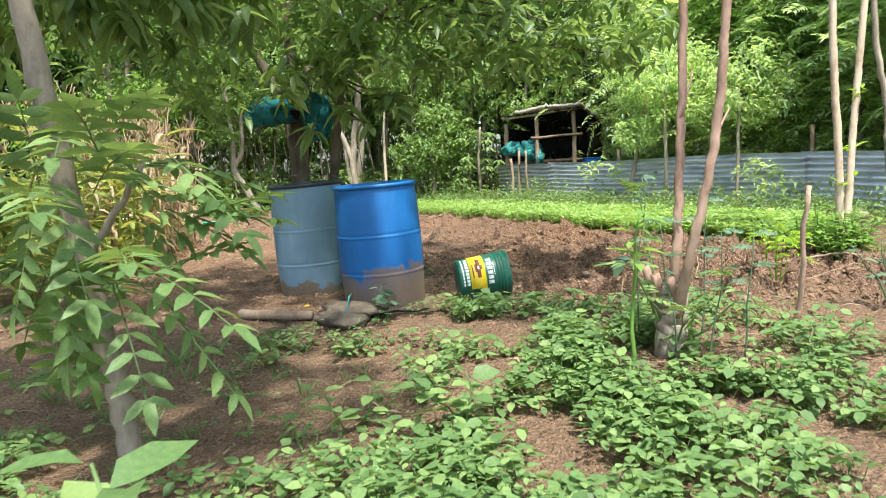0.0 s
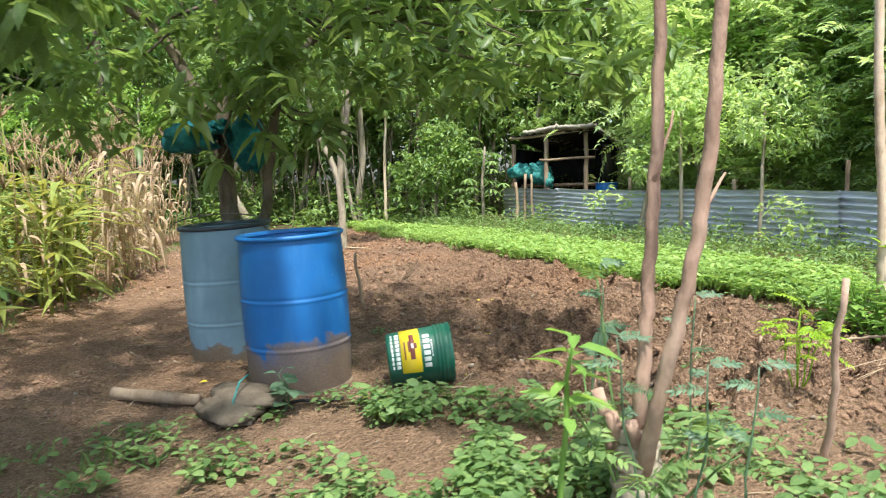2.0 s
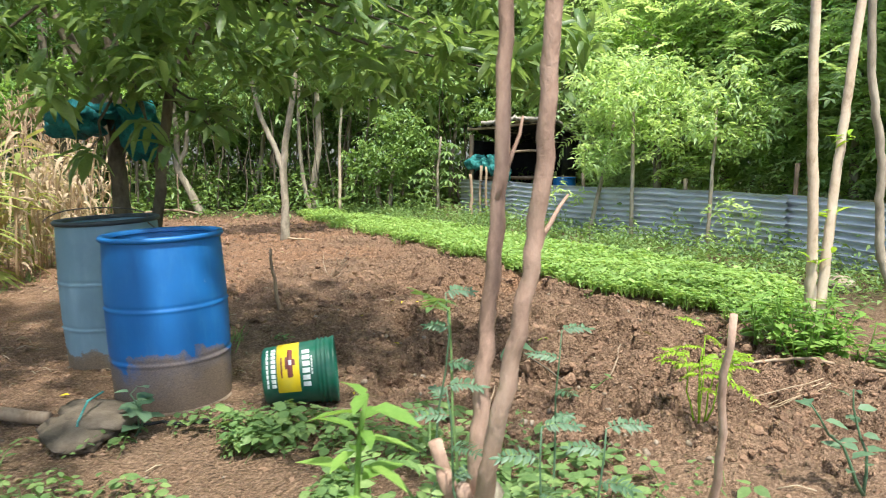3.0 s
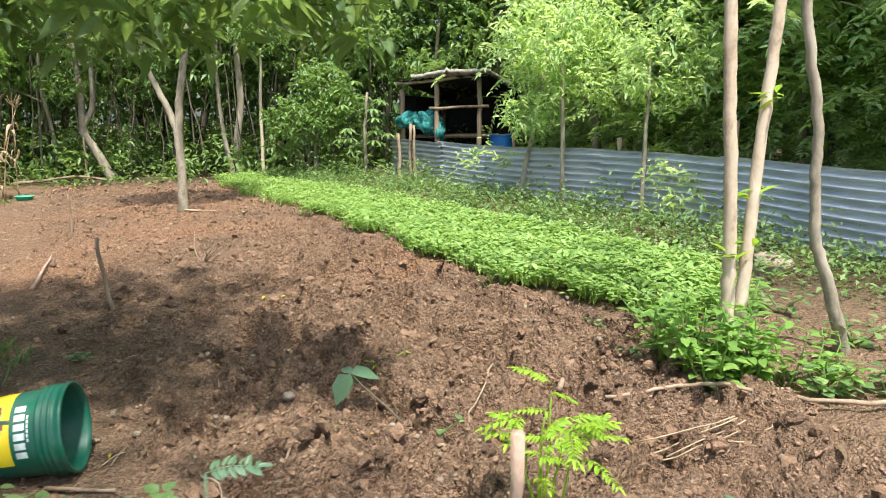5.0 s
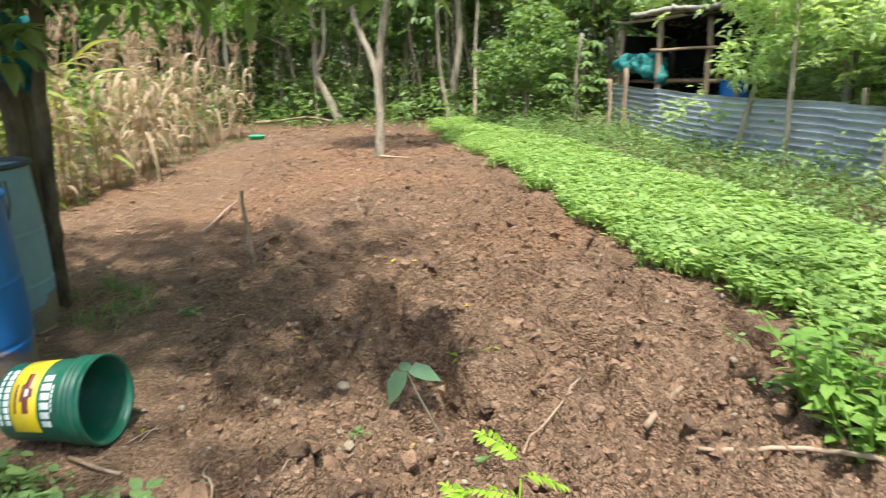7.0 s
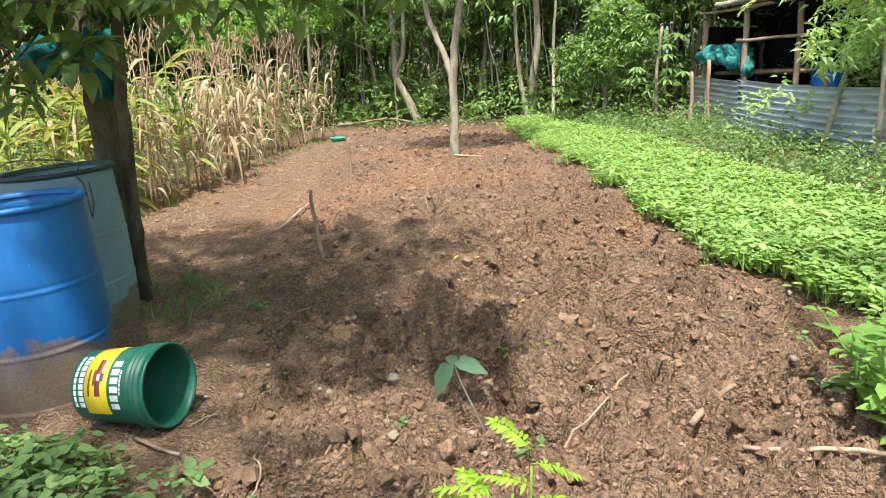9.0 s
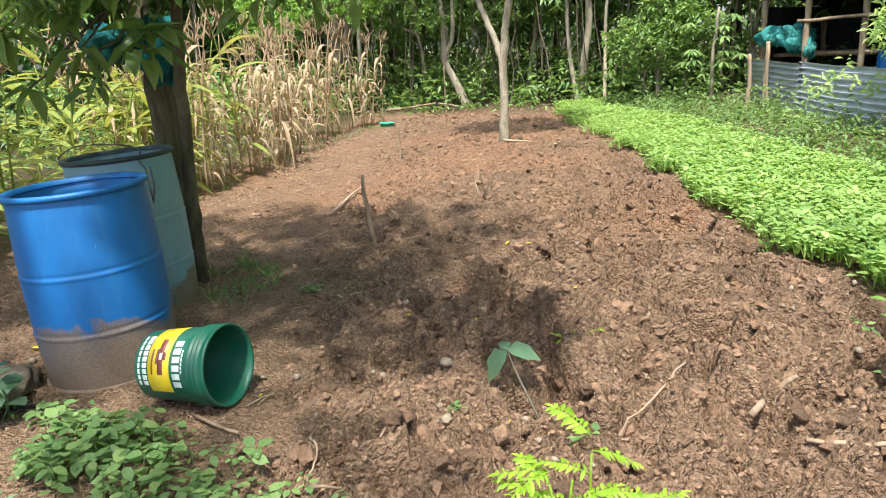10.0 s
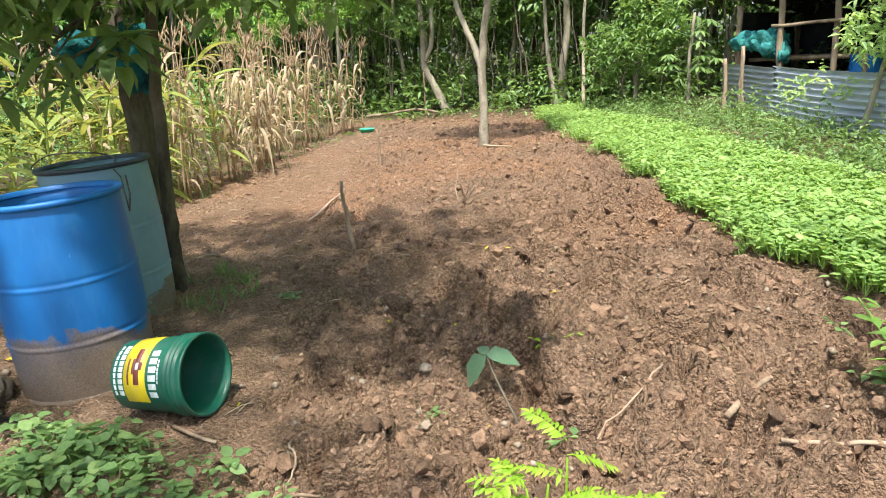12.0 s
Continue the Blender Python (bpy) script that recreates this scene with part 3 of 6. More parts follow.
# ---- drums and bucket ----
def drum(name, x, y, turn, radius, height, mat, label, lid):
    z = float(land(x, y)) - 0.012
    d = thing(name, (x, y, z), label, "drum", "plastic drums under the tree")
    lx, ly = lid.get("lean", (0, 0))
    d.rotation_euler = (Matrix(Vector((lx, ly, 1)).to_track_quat("Z", "Y").to_matrix().to_4x4()) @ pose(0, 0, 0, 0, 0, turn)).to_euler()
    R, H = radius, height
    hs = np.linspace(0.02, H - 0.03, 110)
    belly = R * (0.955 + 0.05 * np.sin(np.pi * hs / H))
    for c in (0.30 * H, 0.60 * H):
        belly = belly + 0.0045 * np.exp(-((hs - c) / 0.005) ** 2) - 0.003 * np.exp(-((hs - c - 0.016) / 0.006) ** 2)
    outer = [(0.0, 0.0), (R * 0.9, 0.0), (R * 0.965, 0.008)] + list(zip(belly, hs))
    outer += [(R * 0.955, H - 0.022), (R * 0.95, H - 0.01)]
    inner = [(R * 0.92, H - 0.012), (R * 0.925, H - 0.06), (R * 0.95, H * 0.5), (R * 0.93, 0.02), (0.0, 0.02)]
    part("body", Geo().add(*lathe(outer + inner, 56)), mat, d)
    part("rim", Geo().add(*lathe([(R * 0.90, H - 0.014), (R * 0.91, H + 0.002), (R * 0.95, H + 0.007), (R * 0.995, H + 0.006), (R * 1.014, H - 0.001), (R * 1.013, H - 0.011), (R * 0.985, H - 0.019), (R * 0.94, H - 0.020), (R * 0.90, H - 0.014)], 56)), lid.get("rim_mat", mat), d, lid.get("rim", ""))
    part("foot_ring", Geo().add(*lathe([(R * 0.93, -0.004), (R * 1.0, 0.0), (R * 1.015, 0.012), (R * 0.995, 0.024), (R * 0.95, 0.026)], 56)), mat, d, "worn, mud-caked foot ring")
    if "crescent" in lid:
        # what is left of the cut-out top
        a = np.radians(np.linspace(lid["crescent"] - 62, lid["crescent"] + 62, 24))
        ro = R * 0.93
        chord = ro * np.cos(np.radians(62)) / np.cos(a - np.radians(lid["crescent"]))
        g = Geo()
        o = np.stack([ro * np.cos(a), ro * np.sin(a), np.full(24, H - 0.004)], -1)
        i = np.stack([chord * np.cos(a), chord * np.sin(a), np.full(24, H - 0.012)], -1)
        v = np.concatenate([o, i, o - [0, 0, 0.008], i - [0, 0, 0.008]])
        k = np.arange(23)
        g.add(v, [np.concatenate([np.stack([k, k + 1, 24 + k + 1, 24 + k], -1), np.stack([48 + k, 72 + k, 72 + k + 1, 48 + k + 1], -1), np.stack([24 + k, 24 + k + 1, 72 + k + 1, 72 + k], -1)])])
        part("top_remnant", g, mat, d, "crescent of the cut-out drum top")
    return d


front_drum = drum("blue_drum", -0.405, 4.935, 20, 0.283, 0.835, "drum_blue", "bright blue plastic drum, open top, mud-caked foot", {"crescent": -5, "lean": (-0.048, -0.022)})
back_drum = drum("grey_drum", -1.0, 5.64, 70, 0.285, 0.86, "drum_grey", "faded grey-blue plastic drum, open, beside the tree trunk", {"lean": (-0.05, -0.025), "rim": "dark dirty rim", "rim_mat": "drum_rim"})
rng = np.random.RandomState(11)
g = Geo()
a = np.linspace(0, np.pi, 14)
tube(g, np.stack([0.285 * np.cos(a) - 0.02, -0.12 + 0.03 * np.sin(a * 3), 0.865 + 0.07 * np.sin(a)], -1), 0.004, 6)
part("wire_handle", g, "wire", back_drum, "rusty wire handle")
g = Geo()
tube(g, [(0.27, -0.14, 0.84), (0.315, -0.15, 0.80), (0.32, -0.15, 0.70), (0.305, -0.13, 0.62), (0.312, -0.11, 0.70), (0.30, -0.10, 0.80)], 0.004, 6)
part("hanging_wire", g, "wire", back_drum)

# bucket on its side, mouth towards +x
bucket = thing("paint_bucket", (0.01, 4.86, 0.0), "green plastic paint bucket with a yellow label, lying empty", "bucket")
BL, RB, RM = 0.335, 0.132, 0.150
bucket.matrix_basis = pose(0.09, 4.755, float(land(0.05, 4.75)) + 0.152, 0, 0, 8.5) @ pose(0, 0, 0, 0, 84.5, 0)


def bucket_r(h):
    return RB + (RM - RB) * h / BL


prof = [(0, 0), (RB - 0.01, 0), (RB, 0.008)] + [(bucket_r(h), h) for h in np.linspace(0.02, 0.245, 12)]
for c in (0.258, 0.277, 0.296):
    prof += [(bucket_r(c), c - 0.007), (bucket_r(c) + 0.007, c - 0.004), (bucket_r(c) + 0.007, c + 0.003), (bucket_r(c), c + 0.006)]
prof += [(RM + 0.001, BL - 0.02), (RM + 0.006, BL - 0.012), (RM + 0.006, BL), (RM - 0.002, BL), (RM - 0.005, BL - 0.02), (RB - 0.003, 0.012), (0, 0.012)]
part("body", Geo().add(*lathe(prof, 56)), "plastic_green", bucket)


def band(h0, h1, a0, a1, lift, n=28):
    """A patch of print wrapped on the bucket."""
    aa = np.radians(np.linspace(a0, a1, n))
    rows = []
    for h, e in ((h0, 0.0), (h0, lift), (h1, lift), (h1, 0.0)):
        rr = bucket_r(h) + e
        rows.append(np.stack([rr * np.cos(aa), rr * np.sin(aa), np.full(n, h)], -1))
    v = np.concatenate(rows)
    k = np.arange(n - 1)
    return v, [np.concatenate([np.stack([s * n + k, s * n + k + 1, (s + 1) * n + k + 1, (s + 1) * n + k], -1) for s in range(3)])]


# angle 180 is the top of the lying bucket, 270 the side towards the weeds
label = part("label", Geo().add(*band(0.070, 0.172, 165, 292, 0.0012)), "plastic_yellow", bucket, "yellow paper label")
g = Geo()
for k in range(6):
    g.add(*band(0.186, 0.220, 210 + k * 12.5, 219 + k * 12.5, 0.0014, 6))
    g.add(*band(0.195, 0.211, 212.5 + k * 12.5, 216 + k * 12.5, 0.0016, 4))
part("maker_mark", g, "print_white", bucket, "row of bold white marks")
for h0_, h1_, step, first in ((0.044, 0.064, 9.6, 196), (0.022, 0.032, 9.6, 196), (0.226, 0.232, 6.0, 225)):
    g = Geo()
    for k in range(9 if step > 7 else 6):
        g.add(*band(h0_, h1_, first + k * step, first + k * step + step * 0.8, 0.0014, 5))
    part("print_line", g, "print_white", bucket, "line of white print")
g = Geo()
g.add(*band(0.118, 0.142, 205, 262, 0.0022, 12))
g.add(*band(0.108, 0.118, 222, 246, 0.0022, 8))
g.add(*band(0.140, 0.154, 228, 240, 0.0022, 8))
g.add(*band(0.088, 0.095, 222, 262, 0.0022, 8))
part("emblem", g, "print_red", label, "dark red winged emblem")
g = Geo()
g.add(*band(0.124, 0.137, 229, 239, 0.003, 6))
part("emblem_heart", g, "print_white", label)


# ---- trees near the path ----
def crooked_tree_parts(thing_ob, stems, mat, r, wob=0.04, bumps=0.012, names="stem"):
    """Stems given as rows of point and radius, each a part."""
    for st in stems:
        pts = np.array([s[:3] for s in st], float)
        rad = np.array([s[3] for s in st], float)
        t = np.linspace(0, 1, len(pts))
        tt = np.linspace(0, 1, max(14, len(pts) * 6))
        # a rounded path through the points
        P = np.stack([np.interp(tt, t, pts[:, k]) for k in range(3)], -1)
        for _ in range(3):
            P[1:-1] = (P[:-2] + 2 * P[1:-1] + P[2:]) / 4
        rr = np.interp(tt, t, rad) * (1 + bumps * 4 * r.normal(size=len(tt)) * 0.35)
        P[1:-1] += r.normal(size=(len(tt) - 2, 3)) * bumps * 0.35
        gg = Geo()
        tube(gg, P, rr, 12, r, wob)
        part(names, gg, mat, thing_ob)


def tufts(geo, r, centres, per, length, width, spread=0.6, hang=0.6, fine=True):
    """Bunches of leaves that spread and hang from twig ends."""
    C = np.repeat(np.asarray(centres), per, 0)
    n = len(C)
    a = r.uniform(0, 2 * np.pi, n)
    D = np.stack([np.cos(a), np.sin(a), r.normal(-hang, 0.45, n)], -1)
    U = np.stack([np.zeros(n), np.zeros(n), np.ones(n)], -1) + r.normal(size=(n, 3)) * 0.35
    leaves(geo, C + r.normal(size=(n, 3)) * spread * 0.05, D, U, length * r.uniform(0.6, 1.15, n), width, 0.1, 0.22, fine)


def in_blobs(r, blobs, n):
    """Points in a union of ellipsoids, sparser towards the middle."""
    w = np.array([b[6] if len(b) > 6 else b[3] * b[4] * b[5] for b in blobs])
    pick = r.choice(len(blobs), n, p=w / w.sum())
    B = np.array([b[:6] for b in blobs])[pick]
    d = rand_dirs(r, n) * r.uniform(0.25, 1.0, (n, 1)) ** 0.5
    return B[:, :3] + d * B[:, 3:]


# the spreading tree behind the drums
rng = np.random.RandomState(21)
mango = thing("shade_tree", (0, 0, 0), "spreading shade tree with dark glossy leaves and several stems", "tree")
tz = float(land(-1.0, 6.06))
crooked_tree_parts(mango, [
    [(-1.08, 6.04, tz - 0.05, 0.085), (-1.10, 6.03, tz + 0.4, 0.056), (-1.15, 6.03, 1.1, 0.052), (-1.19, 6.03, 2.2, 0.048), (-1.05, 5.8, 3.2, 0.04)],
    [(-0.95, 6.00, tz - 0.05, 0.05), (-0.93, 5.98, tz + 0.4, 0.038), (-0.85, 5.94, 1.1, 0.034), (-0.74, 5.9, 1.75, 0.03), (-0.3, 6.1, 2.4, 0.028), (0.4, 5.7, 2.7, 0.02)],
    [(-1.16, 6.16, tz - 0.05, 0.08), (-1.18, 6.16, tz + 0.6, 0.058), (-1.25, 6.2, 1.4, 0.048), (-1.6, 6.15, 2.2, 0.038), (-2.4, 5.9, 2.7, 0.022)],
], "bark_dark", rng, names="trunk")
# the last three blobs are unseen crown, added to cast shade on the soil
MANGO_BLOBS = [(-0.9, 5.5, 2.7, 2.0, 1.6, 0.8), (0.5, 5.05, 2.0, 1.15, 0.75, 0.44, 0.75), (-2.6, 5.2, 2.35, 1.3, 1.4, 0.75), (-1.5, 5.1, 1.62, 0.6, 0.5, 0.33, 0.22), (1.25, 4.95, 1.72, 0.6, 0.36, 0.18, 0.05), (0.55, 5.2, 1.70, 1.1, 0.4, 0.13, 0.22), (-0.6, 5.0, 1.66, 0.6, 0.3, 0.12, 0.10), (-0.2, 6.5, 2.4, 1.3, 0.9, 0.6), (-1.9, 4.2, 2.15, 1.0, 0.7, 0.5), (-0.3, 5.4, 1.95, 0.9, 0.6, 0.36, 0.4), (-0.9, 3.4, 2.5, 1.0, 0.6, 0.35, 0.45), (0.1, 3.9, 2.5, 0.7, 0.5, 0.3, 0.12), (-0.1, 4.9, 2.75, 0.9, 0.9, 0.35, 0.9)]
tips = in_blobs(rng, MANGO_BLOBS, 1050)
g = Geo()
tufts(g, rng, tips, 10, 0.155, 0.34, 0.9, 0.35)
part("crown", g, "leaf_mango", mango, "dark green drooping leaves, with unseen ones added for shade")
for k in range(44):
    e = tips[k * 9] + [0, 0, 0.06]
    s = np.array([-1.05, 6.0, 1.9]) + (e - [-1.05, 6.0, 1.9]) * 0.35 + [0, 0, 0.35]
    g = Geo()
    tube(g, bend(s, e, 7, rng, 0.06), np.linspace(0.012, 0.003, 7), 6)
    part("limb", g, "bark_dark", mango)
# low branches with bunches of bright leaves over the drums
for e, more in (((-0.34, 5.34, 1.47), 18), ((-0.30, 5.26, 1.38), 9), ((-0.50, 5.13, 1.27), 6), ((-0.86, 5.07, 1.25), 8), ((-1.03, 5.10, 1.50), 9), ((-0.62, 5.2, 1.42), 7)):
    g = Geo()
    tube(g, bend((-1.05, 6.0, 1.8), e, 8, rng, 0.02), np.linspace(0.013, 0.004, 8), 6)
    part("low_branch", g, "bark_dark", mango)
    g = Geo()
    tufts(g, rng, [e], more, 0.23, 0.32, 0.4, 0.0 if more > 12 else 0.35)
    part("low_leaves", g, "leaf_mango", mango)


def net_bundle(name, where, lumps, mat, label, seed):
    r = np.random.RandomState(seed)
    t = thing(name, where, label, "net")
    gg = Geo()
    for c, s in lumps:
        lump(gg, r, c, s, 3, 0.35, 1.0, 2.2)
    part("mesh_cloth", gg, mat, t)
    for c, s in lumps:
        for k in range(6):
            gg = Geo()
            p = np.array(c) + rand_dirs(r, 1)[0] * np.array(s) * 0.95
            tube(gg, bend(p, p + [r.normal() * 0.04, r.normal() * 0.04, -r.uniform(0.03, 0.12)], 4, r, 0.01), 0.003, 4)
            part("thread", gg, mat, t)
    return t


net_bundle("rolled_net", (-1.15, 5.98, 1.42), [((-0.20, -0.05, 0.02), (0.21, 0.13, 0.115)), ((0.18, -0.03, -0.03), (0.115, 0.11, 0.18)), ((0.0, -0.04, 0.08), (0.12, 0.08, 0.05))], "net", "dark teal net rolled up and tied in the tree", 5)

# the cut-back tree with two upright stems
rng = np.random.RandomState(31)
twin = thing("twin_stem_tree", (0, 0, 0), "cut-back tree with two slim brown stems on a scarred stump", "tree")
sz = float(land(1.02, 3.2))
crooked_tree_parts(twin, [
    [(1.03, 3.22, sz - 0.06, 0.085), (1.02, 3.19, sz + 0.10, 0.068), (1.02, 3.18, sz + 0.24, 0.070), (1.03, 3.17, sz + 0.33, 0.060)],
], "bark_grey", rng, names="stump")
crooked_tree_parts(twin, [
    [(1.02, 3.18, sz + 0.22, 0.026), (1.022, 3.12, 0.5, 0.021), (1.033, 3.124, 0.7, 0.020), (1.05, 3.16, 0.9, 0.019), (1.066, 3.185, 1.1, 0.019), (1.072, 3.17, 1.5, 0.018), (1.078, 3.15, 1.9, 0.017), (1.10, 3.2, 2.6, 0.014), (1.1, 3.3, 3.3, 0.008)],
    [(1.03, 3.14, sz + 0.20, 0.028), (1.041, 3.03, 0.5, 0.021), (1.073, 2.98, 0.7, 0.020), (1.108, 2.952, 0.9, 0.019), (1.134, 2.935, 1.1, 0.019), (1.141, 2.89, 1.4, 0.018), (1.146, 2.86, 1.7, 0.017), (1.20, 2.95, 2.6, 0.014), (1.3, 3.0, 3.3, 0.008)],
], "bark_brown", rng, bumps=0.007, names="stem")
for (a0, b0) in (((1.0, 3.19, sz + 0.2), (0.94, 3.16, sz + 0.38)), ((1.02, 3.15, sz + 0.24), (0.99, 3.09, sz + 0.37)), ((0.98, 3.23, sz + 0.2), (0.92, 3.26, sz + 0.42))):
    g = Geo()
    tube(g, bend(a0, b0, 5, rng, 0.008), np.linspace(0.028, 0.018, 5), 9, rng, 0.08)
    part("cut_stub", g, "bark_brown", twin, "sawn-off stub")
for s0 in ((0.95, 3.46, 0.80), (0.90, 3.42, 0.50), (0.88, 3.10, 0.36), (1.14, 3.06, 0.36), (1.22, 3.02, 0.42), (1.0, 2.95, 0.32), (1.3, 3.1, 0.34), (0.80, 3.05, 0.52)):
    g = Geo()
    tube(g, bend((1.02, 3.18, sz + 0.05), s0, 6, rng, 0.012), np.linspace(0.006, 0.003, 6), 5)
    P = np.array([s0]) + rng.normal(size=(2, 3)) * 0.02
    pinnate(g, rng, P, np.stack([rng.normal(size=2), rng.normal(size=2) - 0.2, rng.uniform(0.1, 0.6, 2)], -1), np.tile([0, 0, 1.0], (2, 1)), rng.uniform(0.12, 0.19, 2), 7, 0.055, 0.38, 0.3, True, 0.002)
    part("shoot", g, "leaf_weed", twin, "young feathered shoot")
g = Geo()
tufts(g, rng, in_blobs(rng, [(1.15, 3.35, 2.75, 0.7, 0.6, 0.5), (0.85, 3.3, 2.05, 0.25, 0.25, 0.12, 0.03)], 55), 10, 0.15, 0.3)
part("crown", g, "leaf_wood", twin)
for a0, b0 in (((1.08, 3.17, 1.7), (0.93, 3.25, 2.0)), ((1.06, 3.17, 1.12), (1.12, 3.2, 1.32)), ((1.12, 2.945, 1.0), (1.20, 2.99, 1.14))):
    g = Geo()
    tube(g, bend(a0, b0, 5, rng, 0.008), np.linspace(0.008, 0.003, 5), 6)
    part("side_twig", g, "bark_brown", twin)

# the small leafy tree that the walk starts beside
rng = np.random.RandomState(41)
young = thing("young_tree", (0, 0, 0), "young tree with a leaning grey trunk and large soft leaves", "tree")
yz = float(land(-1.18, 2.55))
crooked_tree_parts(young, [
    [(-1.11, 2.53, yz - 0.05, 0.05), (-1.14, 2.525, 0.15, 0.042), (-1.19, 2.515, 0.45, 0.04), (-1.252, 2.51, 0.9, 0.042), (-1.323, 2.50, 1.4, 0.04), (-1.394, 2.494, 1.9, 0.033), (-1.5, 2.5, 2.8, 0.018)],
    [(-1.30, 2.54, 0.62, 0.02), (-1.12, 2.50, 0.80, 0.014), (-0.98, 2.48, 1.0, 0.008)],
    [(-1.26, 2.54, 0.45, 0.018), (-1.22, 2.35, 0.55, 0.012), (-1.12, 2.15, 0.6, 0.006)],
], "bark_grey", rng, names="trunk")
g = Geo()
P = in_blobs(rng, [(-1.15, 2.45, 0.95, 0.34, 0.3, 0.2, 1.6), (-1.3, 2.6, 0.58, 0.36, 0.25, 0.12, 0.8), (-1.6, 2.5, 0.25, 0.4, 0.3, 0.12, 0.3), (-1.7, 2.7, 2.3, 0.6, 0.5, 0.4, 0.6), (-1.8, 2.6, 0.8, 0.4, 0.5, 0.5, 0.7), (-1.0, 2.3, 0.8, 0.3, 0.3, 0.25, 0.9)], 66)
D = P - np.array([-1.3, 2.5, 0.75])
D[:, 2] = rng.uniform(-0.25, 0.25, len(P))
pinnate(g, rng, P, D + rng.normal(size=P.shape) * 0.12, np.tile([0, 0, 1.0], (len(P), 1)), rng.uniform(0.28, 0.46, len(P)), 6, 0.12, 0.40, 0.25, True, 0.003)
part("crown", g, "leaf_weed", young, "large paired leaves")
g = Geo()
tufts(g, rng, in_blobs(rng, [(-1.3, 2.5, 2.7, 1.0, 0.9, 0.4), (-1.1, 3.25, 1.75, 0.45, 0.45, 0.22, 0.10), (-1.9, 3.3, 1.9, 0.6, 0.6, 0.35, 0.2), (-0.5, 1.9, 2.7, 0.8, 0.7, 0.35)], 330), 11, 0.17, 0.32)
part("upper_crown", g, "leaf_mango", young, "dark overhanging leaves")

# pale trunks by the fence
rng = np.random.RandomState(51)
pale = thing("pale_trunk_tree", (0, 0, 0), "slender trees with smooth pale cream trunks, growing as one clump", "tree")
pz = float(land(2.9, 5.25))
crooked_tree_parts(pale, [
    [(2.99, 5.47, pz - 0.05, 0.040), (2.978, 5.46, 0.5, 0.031), (2.966, 5.45, 0.74, 0.029), (2.945, 5.45, 1.1, 0.028), (2.92, 5.45, 1.4, 0.027), (2.90, 5.45, 1.72, 0.026), (2.87, 5.45, 2.6, 0.024), (2.95, 5.5, 4.2, 0.015)],
    [(3.03, 5.48, pz - 0.05, 0.038), (3.045, 5.47, 0.55, 0.029), (3.06, 5.47, 0.82, 0.027), (3.067, 5.47, 1.06, 0.026), (3.10, 5.47, 1.52, 0.025), (3.116, 5.47, 1.77, 0.024), (3.2, 5.5, 2.6, 0.022), (3.4, 5.5, 4.2, 0.015)],
], "bark_pale", rng, bumps=0.004, names="trunk")
slim = thing("leaning_trunk_tree", (0, 0, 0), "slim leaning tree with a grey-brown trunk beside the clump", "tree")
crooked_tree_parts(slim, [
    [(3.64, 5.62, float(land(3.6, 5.6)) - 0.04, 0.036), (3.51, 5.6, 0.53, 0.028), (3.42, 5.6, 0.76, 0.026), (3.405, 5.6, 1.0, 0.024), (3.395, 5.6, 1.3, 0.023), (3.29, 5.6, 1.76, 0.022), (3.25, 5.6, 2.8, 0.018), (3.2, 5.7, 4.0, 0.010)],
], "bark_grey", rng, bumps=0.008, names="trunk")
for tr, cc in ((pale, [(3.2, 5.5, 4.2, 1.0, 0.9, 0.7)]), (slim, [(3.3, 5.8, 4.0, 0.6, 0.6, 0.5)])):
    g = Geo()
    P = in_blobs(rng, cc, 14)
    pinnate(g, rng, P, rng.normal(size=P.shape) + [0, 0, -0.2], np.tile([0, 0, 1.0], (len(P), 1)), 0.4, 8, 0.09, 0.35, 0.3, False, 0)
    part("crown", g, "leaf_feather", tr)
g = Geo()
for c in ((3.07, 5.44, 0.98), (2.97, 5.42, 0.72), (3.09, 5.44, 1.38)):
    tufts(g, rng, [c], 7, 0.09, 0.35, 0.5, -0.4)
part("sprout_leaves", g, "leaf_lime", pale, "small bright sprouts")


